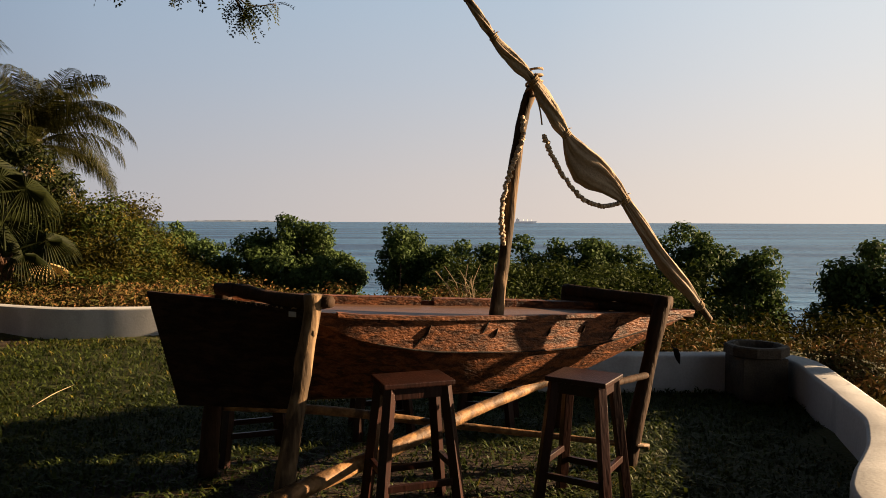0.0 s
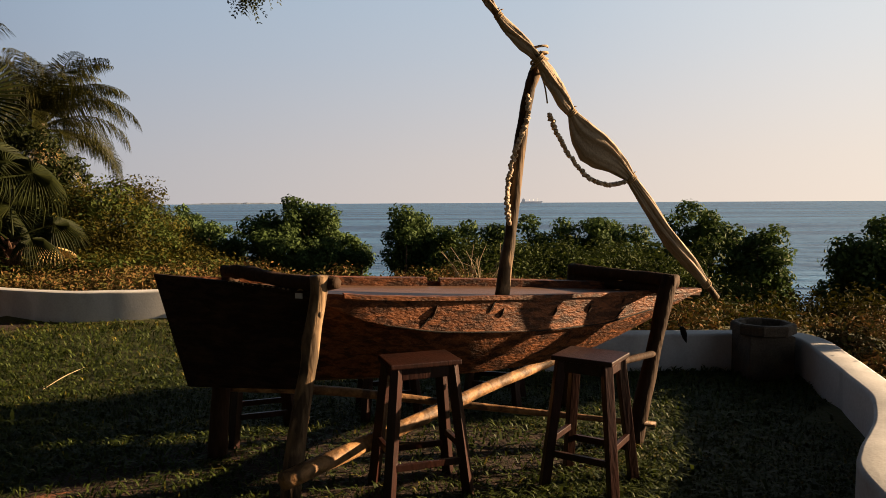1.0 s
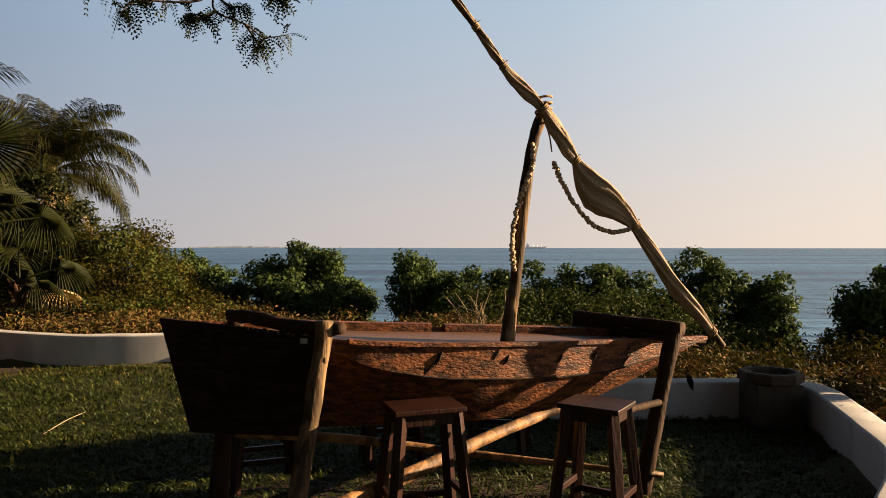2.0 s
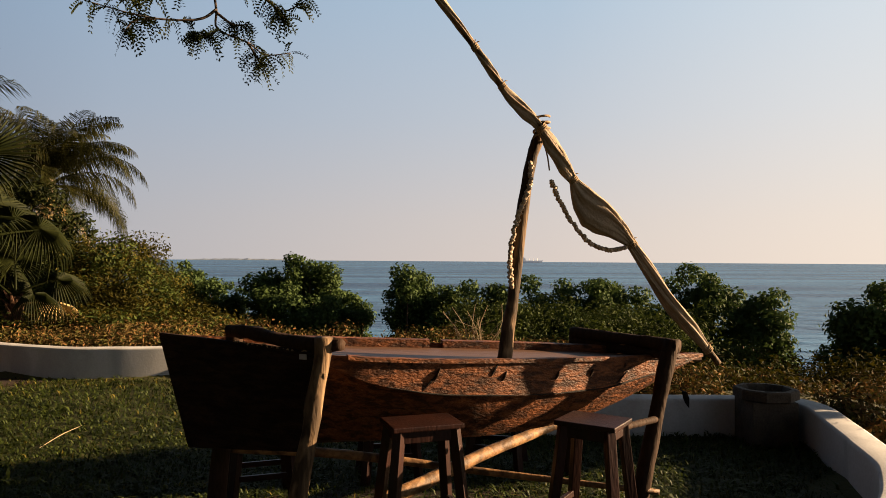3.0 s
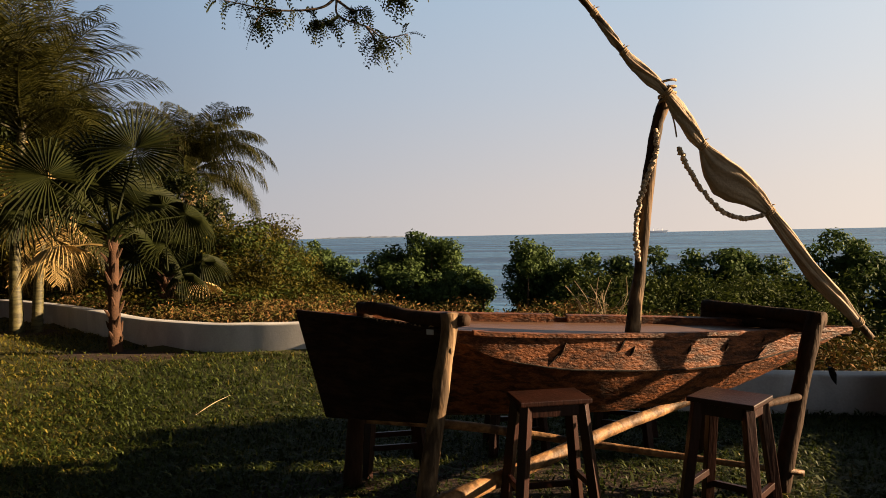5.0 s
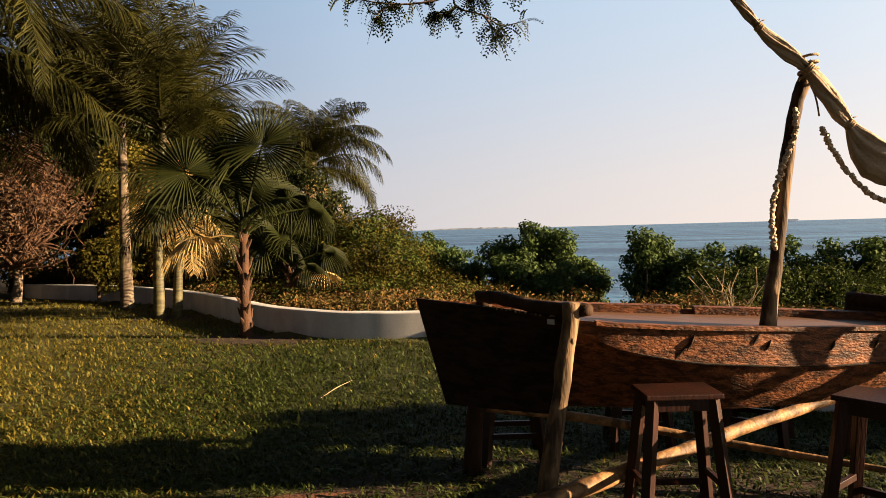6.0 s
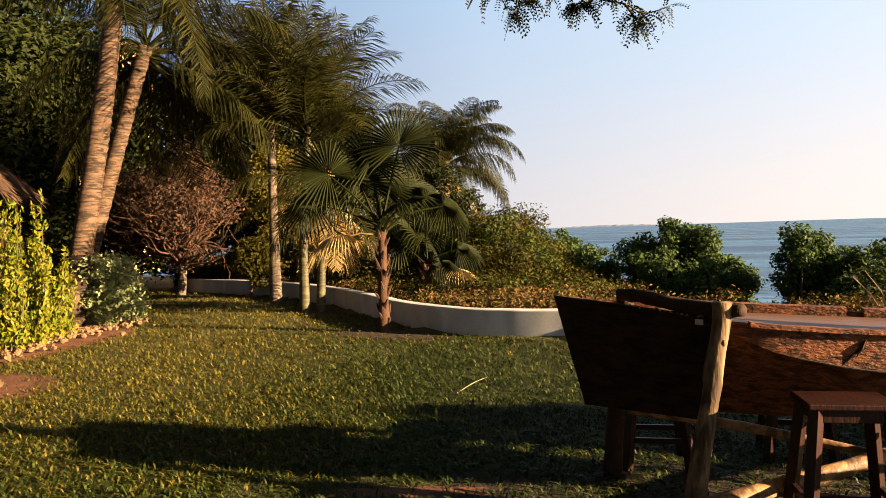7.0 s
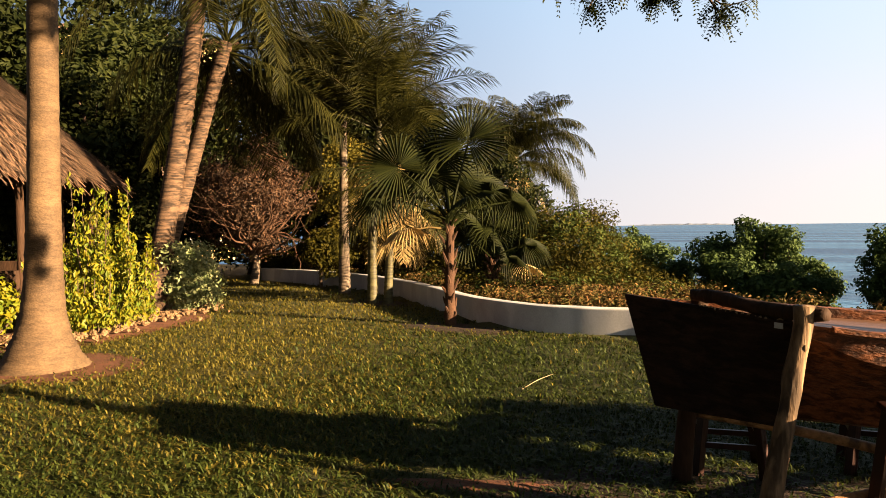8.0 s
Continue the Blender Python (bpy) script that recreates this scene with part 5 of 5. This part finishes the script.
for k in range(20):
    a, h = rnd.uniform(0, 6.28), rnd.uniform(0.5, 1.15)
    o = Vector((math.cos(a), math.sin(a) * .5, 0)) * rnd.uniform(.1, .55)
    bm = bmesh.new()
    tube(bm, spline([(0, 0, -.1), o * .25 + Vector((rnd.uniform(-.08, .08), 0, h * .35)), o * .7 + Vector((rnd.uniform(-.1, .1), 0, h * .7)), o + Vector((0, 0, h))], 9), lerp_list([0.012, 0.007, 0.003], 9), 5, 0.1, k)
    p = o * .55 + Vector((0, 0, h * .62))
    tube(bm, [p, p + Vector((rnd.uniform(-.2, .2), 0, .15)), p + Vector((rnd.uniform(-.3, .3), 0, .3))], [0.006, 0.004, 0.002], 4)
    part("twig", bm, M_STRAW, bare)


# ---------------- thatched hut ----------------
hut = thing("thatched_hut", "round open hut with a weathered palm-thatch roof", "hut", -17.4, 5.1, 0)
HR, HE, HA = 3.8, 2.75, 6.4
bm = bmesh.new()
rr = []
for f in np.linspace(1, 0.02, 14):
    rr.append([bm.verts.new((HR * f * math.cos(a), HR * f * math.sin(a), HE + (HA - HE) * (1 - f) + 0.03 * noise.noise(Vector((math.cos(a) * 6, math.sin(a) * 6, f * 9))))) for a in np.linspace(0, 2 * math.pi, 60, endpoint=False)])
inner = [bm.verts.new((HR * 0.97 * math.cos(a), HR * 0.97 * math.sin(a), HE - 0.12)) for a in np.linspace(0, 2 * math.pi, 60, endpoint=False)]
rr.insert(0, inner)
for a, b in zip(rr, rr[1:]):
    for k in range(60):
        bm.faces.new((a[k], a[(k + 1) % 60], b[(k + 1) % 60], b[k]))
part("roof", bm, M_THATCH, hut)
rng = np.random.default_rng(4)
N = 26000
f = np.sqrt(rng.uniform(0.02, 1.06, N))
a = rng.uniform(0, 2 * math.pi, N)
z = HE + (HA - HE) * (1 - f) + 0.04
c = np.stack([HR * f * np.cos(a), HR * f * np.sin(a), z], 1)
dn = np.stack([np.cos(a) * HR, np.sin(a) * HR, np.full(N, -(HA - HE))], 1)
dn /= np.linalg.norm(dn, axis=1)[:, None]
sd = np.stack([-np.sin(a), np.cos(a), np.zeros(N)], 1)
dn = dn + sd * rng.normal(0, 0.15, N)[:, None] + np.array([0, 0, 1]) * rng.normal(0.12, 0.14, N)[:, None]
ln = rng.uniform(0.15, 0.5, N)[:, None]
w = rng.uniform(0.008, 0.026, N)[:, None]
v = np.stack([c - sd * w, c + sd * w, c + dn * ln + sd * w * .4 + [0, 0, .01], c + dn * ln - sd * w * .4 + [0, 0, .01]], 1).reshape(-1, 3)
add("thatch_straw", np_mesh("thatch_straw", v, np.arange(N)[:, None] * 4 + np.arange(4)), M_THATCH, hut, "ragged straw ends")["kind"] = "stuff"
for k in range(8):
    a = k * math.pi / 4 + 0.2
    bm = bmesh.new()
    tube(bm, spline([(3.2 * math.cos(a), 3.2 * math.sin(a), -0.05), (3.2 * math.cos(a) + .03, 3.2 * math.sin(a), 1.5), (3.2 * math.cos(a), 3.2 * math.sin(a), 3.2)], 8), [0.075] * 8, 9, 0.08, k)
    part("post", bm, M_DARKPOST, hut, smooth=True)
for k in range(8):
    if k in (5, 6):
        continue
    a0, a1 = k * math.pi / 4 + 0.2, (k + 1) * math.pi / 4 + 0.2
    bm = bmesh.new()
    beam(bm, (3.2 * math.cos(a0), 3.2 * math.sin(a0), 0.45), (3.2 * math.cos(a1), 3.2 * math.sin(a1), 0.45), 0.14, 0.9, 0.01)
    part("half_wall", bm, M_DARKPOST, hut)


# ---------------- overhanging tree ----------------
over = thing("overhanging_tree", "feathery-leaved tree whose branch hangs over the lawn", "tree", -3.6, -1.6, 0)
OX, OY = 3.6, 1.6
bm = bmesh.new()
tube(bm, spline([(0, 0, -.2), (0.1, 0.1, 2.0), (0.2, 0.4, 4.2), (0.8, 1.6, 8.0)], 14), lerp_list([0.26, 0.21, 0.17, 0.09], 14), 12, 0.08, 2)
part("trunk", bm, M_BRANCH, over, smooth=True)


def off(p):
    return Vector((p[0] + OX, p[1] + OY, p[2] + 0.05 + 0.12 * max(0, 3.3 - p[2])))


limb_end = (-1.69, 4.72, 3.52)
bm = bmesh.new()
tube(bm, spline([(0.2, 0.4, 4.1), off((-2.9, 1.4, 5.0)), off((-2.0, 3.6, 4.7)), off(limb_end)], 16), lerp_list([0.1, 0.05, 0.03, 0.014], 16), 8, 0.06, 3)
part("limb", bm, M_BRANCH, over, smooth=True)
TWIGS = [[(-1.69, 4.72, 3.52), (-1.66, 4.72, 3.32), (-1.65, 4.73, 3.17), (-1.46, 4.79, 3.09), (-1.34, 4.82, 3.0), (-1.17, 4.87, 3.03)],
         [(-1.66, 4.72, 3.32), (-1.74, 4.70, 3.25), (-1.85, 4.66, 3.215), (-2.03, 4.59, 3.20), (-2.2, 4.52, 3.22), (-2.42, 4.4, 3.26)],
         [(-1.75, 4.7, 3.5), (-1.9, 4.65, 3.42), (-2.05, 4.6, 3.36), (-2.25, 4.5, 3.34)],
         [(-1.69, 4.72, 3.52), (-1.55, 4.76, 3.5), (-1.35, 4.8, 3.44), (-1.22, 4.85, 3.36), (-1.05, 4.88, 3.46)],
         [(-2.03, 4.59, 3.20), (-2.15, 4.54, 3.16), (-2.2, 4.5, 3.06)],
         [(-1.46, 4.79, 3.09), (-1.4, 4.81, 2.98), (-1.37, 4.82, 2.9)],
         [(-1.66, 4.72, 3.3), (-1.55, 4.76, 3.22), (-1.45, 4.8, 3.24)],
         [(-1.65, 4.73, 3.17), (-1.72, 4.7, 3.1), (-1.78, 4.68, 3.12)],
         [(-1.35, 4.8, 3.44), (-1.28, 4.83, 3.38), (-1.2, 4.86, 3.3)]]
rng = random.Random(12)
LV, LF = [], []
for tw in TWIGS:
    line = spline([off(p) for p in tw], 24)
    bm = bmesh.new()
    tube(bm, line, lerp_list([0.011, 0.007, 0.003], 24), 6, 0.08, 5)
    part("twig", bm, M_BRANCH, over, smooth=True)
    for j in range(5, 24):
        u = j / 23
        if rng.random() > 0.25 + 0.7 * u:
            continue
        p = Vector(line[j])
        for r in range(3 if u > .7 else 2 if u > .4 else 1):
            d = Vector((rng.uniform(-1, 1), rng.uniform(-.8, .8), rng.uniform(-1.0, 0.35))).normalized()
            L = rng.uniform(0.07, 0.14)
            s = d.orthogonal().normalized()
            n = d.cross(s)
            tilt = rng.uniform(0, 6.28)
            s = s * math.cos(tilt) + n * math.sin(tilt)
            for q in range(7):
                g = p + d * L * (0.15 + 0.85 * q / 6) + Vector((0, 0, -0.05 * (q / 6) ** 2))
                for side in (-1, 1):
                    e = (s * side + d * 0.5).normalized()
                    ll = rng.uniform(0.02, 0.036)
                    wv = d * 0.008
                    b = len(LV)
                    LV += [g, g + e * ll * .5 + wv, g + e * ll, g + e * ll * .5 - wv]
                    LF.append((b, b + 1, b + 2, b + 3))
add("foliage", np_mesh("foliage", [tuple(v) for v in LV], LF), M_DARKLEAF, over)
# unseen canopy above the branch, spread wide to cut sky light on the lawn
leaves("crown", clumps(3.1, 2.8, 8.3, 8.4, 6.2, 0.7, 170, 81, 1.15), 24000, 0.42, M_DARKLEAF, over, 82)


# ---------------- far things ----------------
ship = thing("cargo_ship", "long cargo ship far out on the horizon", "ship", 297, 2482, SEA)
bm = bmesh.new()
prof = [(-36, 0), (34, 0), (40, 8), (-37, 7)]
fr = [bm.verts.new((x, -5, z)) for x, z in prof]
bk = [bm.verts.new((x, 5, z)) for x, z in prof]
bm.faces.new(fr)
bm.faces.new(bk[::-1])
for k in range(4):
    bm.faces.new((fr[k], bk[k], bk[(k + 1) % 4], fr[(k + 1) % 4]))
part("hull", bm, M_SHIP, ship)
bm = bmesh.new()
box(bm, 11, 8, 9, pose(-28, 0, 11), 0.4)
box(bm, 4, 4, 5, pose(-29, 0, 17), 0.3)
part("bridge", bm, M_SHIP, ship)
for x in (-8, 6, 20):
    bm = bmesh.new()
    tube(bm, [(x, 0, 7), (x, 0, 16)], [0.9, 0.5], 6)
    part("crane_post", bm, M_SHIP, ship)
bm = bmesh.new()
xs = np.linspace(-1650, -950, 60)
top = [bm.verts.new((x, 4300, SEA + 1 + 11 * math.sin(math.pi * k / 59) ** 0.6 * (0.75 + 0.5 * noise.noise(Vector((k * .35, 0, 0)))))) for k, x in enumerate(xs)]
base = [bm.verts.new((x, 4280, SEA - 1)) for x in xs]
back = [bm.verts.new((x, 4400, SEA - 1)) for x in xs]
for k in range(59):
    bm.faces.new((base[k], base[k + 1], top[k + 1], top[k]))
    bm.faces.new((top[k], top[k + 1], back[k + 1], back[k]))
# grey-blue tone carries the distance haze over the coast
M_SHORE = material("hazy_shore", (0.19, 0.225, 0.28), (0.25, 0.285, 0.34), 0.01, 0.9, 0, 0.1)
tagged(part("far_shore", bm, M_SHORE), "low wooded coast far across the water", "coast", kind="structure")

house = thing("ochre_building", "ochre-walled building half hidden behind the trees", "building", -36, 19, 0, rz=62)
bm = bmesh.new()
box(bm, 12, 7, 11, pose(0, 0, 5.5), 0.05)
part("wall", bm, M_FACADE, house)
bm = bmesh.new()
box(bm, 12.8, 7.8, 0.3, pose(0, 0, 11.15), 0.05)
part("roof", bm, M_THATCH, house)
for fl in range(3):
    for k in range(4):
        x, z = -4.5 + 3 * k, 1.9 + 3.5 * fl
        bm = bmesh.new()
        box(bm, 1.3, 0.12, 1.7, pose(x, -3.5, z))
        wdw = part("window", bm, M_GLASSDARK, house)
        bm = bmesh.new()
        for dx in (-0.7, 0.7):
            box(bm, 0.1, 0.2, 1.9, pose(x + dx, -3.52, z))
        box(bm, 1.5, 0.2, 0.1, pose(x, -3.52, z + 0.9))
        box(bm, 1.6, 0.3, 0.1, pose(x, -3.55, z - 0.9))
        part("frame", bm, M_WALL, wdw)

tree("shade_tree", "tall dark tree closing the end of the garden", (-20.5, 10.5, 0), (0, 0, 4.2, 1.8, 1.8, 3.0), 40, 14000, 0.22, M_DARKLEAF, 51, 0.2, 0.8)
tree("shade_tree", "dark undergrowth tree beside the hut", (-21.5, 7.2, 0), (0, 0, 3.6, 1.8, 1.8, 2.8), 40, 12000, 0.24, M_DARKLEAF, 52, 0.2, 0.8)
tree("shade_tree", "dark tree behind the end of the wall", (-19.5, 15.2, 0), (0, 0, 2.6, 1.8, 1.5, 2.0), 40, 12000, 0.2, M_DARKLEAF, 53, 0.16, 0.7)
tree("shade_tree", "leafy tree on the bank behind the fan palm", (-15.3, 19.6, 0), (0, 0, 1.5, 1.6, 1.2, 1.1), 30, 9000, 0.15, M_SUNLEAF, 55, 0.14, 0.5)
tree("garden_shrub", "tall sunlit olive-leaved bush behind the wall", (-15.6, 15.6, 0), (0, 0, 2.9, 1.0, 0.8, 1.7), 44, 12000, 0.12, M_SUNLEAF, 57, 0.1, 0.38, "shrub")
tree("garden_shrub", "yellowing bush behind the wall", (-13.3, 15.0, 0), (0, 0, 1.3, 1.0, 0.7, 0.8), 30, 8000, 0.11, M_SUNLEAF, 58, 0.08, 0.36, "shrub")
tree("shade_tree", "tall tree over the hut", (-27, 13.5, 0), (0, 0, 7.0, 3.6, 3.0, 4.6), 60, 18000, 0.3, M_DARKLEAF, 56, 0.3, 1.2)


# tall unseen trees added behind and beside the viewpoint, shutting out half the sky
for k, (x, y, h, r) in enumerate(((-1.0, -7.0, 5.0, 3.6), (4.4, -8.0, 5.0, 3.8), (-7.5, -6.5, 5.0, 3.6), (-13.5, -4.5, 5.0, 3.4))):
    tree("shade_tree", "tall unseen tree added behind the viewpoint to block sky light", (x, y, 0), (0, 0, h, r, r * .8, 3.6), 80, 10000, 0.5, M_DARKLEAF, 71 + k, 0.3, 1.2)


# ---------------- grass ----------------
def grass(name, label, n, r0, r1, seed, size, az=(-48, 76), mat=M_GRASS, dry=False):
    rng = np.random.default_rng(seed)
    r = np.exp(rng.uniform(math.log(r0), math.log(r1), n))
    th = np.radians(rng.uniform(az[0], az[1], n))
    x, y = -np.sin(th) * r, np.cos(th) * r
    keep = np.zeros(n, bool)
    for k in range(0, n, 20000):
        dx = WALL[None, :, 0] - x[k:k + 20000, None]
        dy = WALL[None, :, 1] - y[k:k + 20000, None]
        i = np.argmin(dx * dx + dy * dy, 1)
        a, b = WALL[np.maximum(i - 1, 0)], WALL[np.minimum(i + 1, len(WALL) - 1)]
        side = (b[:, 0] - a[:, 0]) * (y[k:k + 20000] - a[:, 1]) - (b[:, 1] - a[:, 1]) * (x[k:k + 20000] - a[:, 0])
        dist = np.sqrt(np.min(dx * dx + dy * dy, 1))
        keep[k:k + 20000] = (side < 0) & (dist > 0.14)
    for cx, cy, rx, ry, rz in PATCHES:
        c, s = math.cos(radians(rz)), math.sin(radians(rz))
        u, v = ((x - cx) * c + (y - cy) * s) / rx, (-(x - cx) * s + (y - cy) * c) / ry
        keep &= (u * u + v * v > 0.25 + 0.95 * rng.random(n)) | (rng.random(n) < 0.12)
    for cx, cy, rx, ry, rz in THIN:
        c, s = math.cos(radians(rz)), math.sin(radians(rz))
        u, v = ((x - cx) * c + (y - cy) * s) / rx, (-(x - cx) * s + (y - cy) * c) / ry
        keep &= (u * u + v * v > 0.7 + 0.5 * rng.random(n)) | (rng.random(n) < 0.5)
    tuft = np.sin(x * 9.1 + 3 * np.sin(y * 4.3)) * np.sin(y * 8.3 + 2.5 * np.sin(x * 5.7))
    keep &= rng.random(n) < 0.85 + 0.2 * tuft
    if az[1] < 200:
        deg = np.degrees(th)
        keep &= rng.random(n) < np.clip(np.minimum((deg - az[0]) / 11.0, (az[1] - deg) / 6.0), 0.05, 1) * np.clip((r - r0 * 0.9) / 0.7, 0.1, 1)
    burnt = np.clip((-x - 3.4 + 1.3 * np.sin(y * 0.9 + x * 0.4)) / 5.5, 0.04, 0.85)
    keep &= (np.random.default_rng(seed + 50).random(n) < burnt) == dry
    x, y, r, tuft = x[keep], y[keep], r[keep], tuft[keep]
    n = len(x)
    ln = size * rng.uniform(0.5, 1.4, n) * (1 + r / 18) * (1 + 0.1 * tuft)
    wd = ln * rng.uniform(0.05, 0.095, n)
    a = rng.uniform(0, 2 * math.pi, n)
    lean = rng.uniform(0.6, 1.65, n)
    d = np.stack([np.cos(a), np.sin(a)], 1)
    sx = np.stack([-np.sin(a), np.cos(a)], 1)
    base = np.stack([x, y, np.zeros(n)], 1)

    def pt(f, h, w):
        p = base.copy()
        p[:, :2] += d * (ln * f * lean)[:, None] + sx * (wd * w)[:, None]
        p[:, 2] += ln * h * (1.15 - 0.55 * lean)
        return p
    v = np.stack([pt(0, -0.05, -0.7), pt(0, -0.05, 0.7), pt(0.38, 0.62, 1.0), pt(0.38, 0.62, -1.0), pt(0.95, 0.8, 0)], 1).reshape(-1, 3)
    q = np.arange(n)[:, None] * 5
    f = (q + [0, 1, 2, 3]).tolist() + (q + [3, 2, 4]).tolist()
    me = bpy.data.meshes.new(name)
    me.from_pydata(v.tolist(), [], f)
    return tagged(add(name, me, mat), label, "grass", kind="stuff")


grass("lawn_grass", "coarse green lawn grass with yellowed blades", 560000, 2.1, 24, 3, 0.052)
grass("sunburnt_grass", "yellowed sunburnt grass among the green lawn", 560000, 2.1, 24, 3, 0.052, mat=M_DRYGRASS, dry=True)
grass("lawn_grass", "coarse green lawn grass at the back of the garden", 36000, 0.12, 12, 4, 0.09, (0, 360))
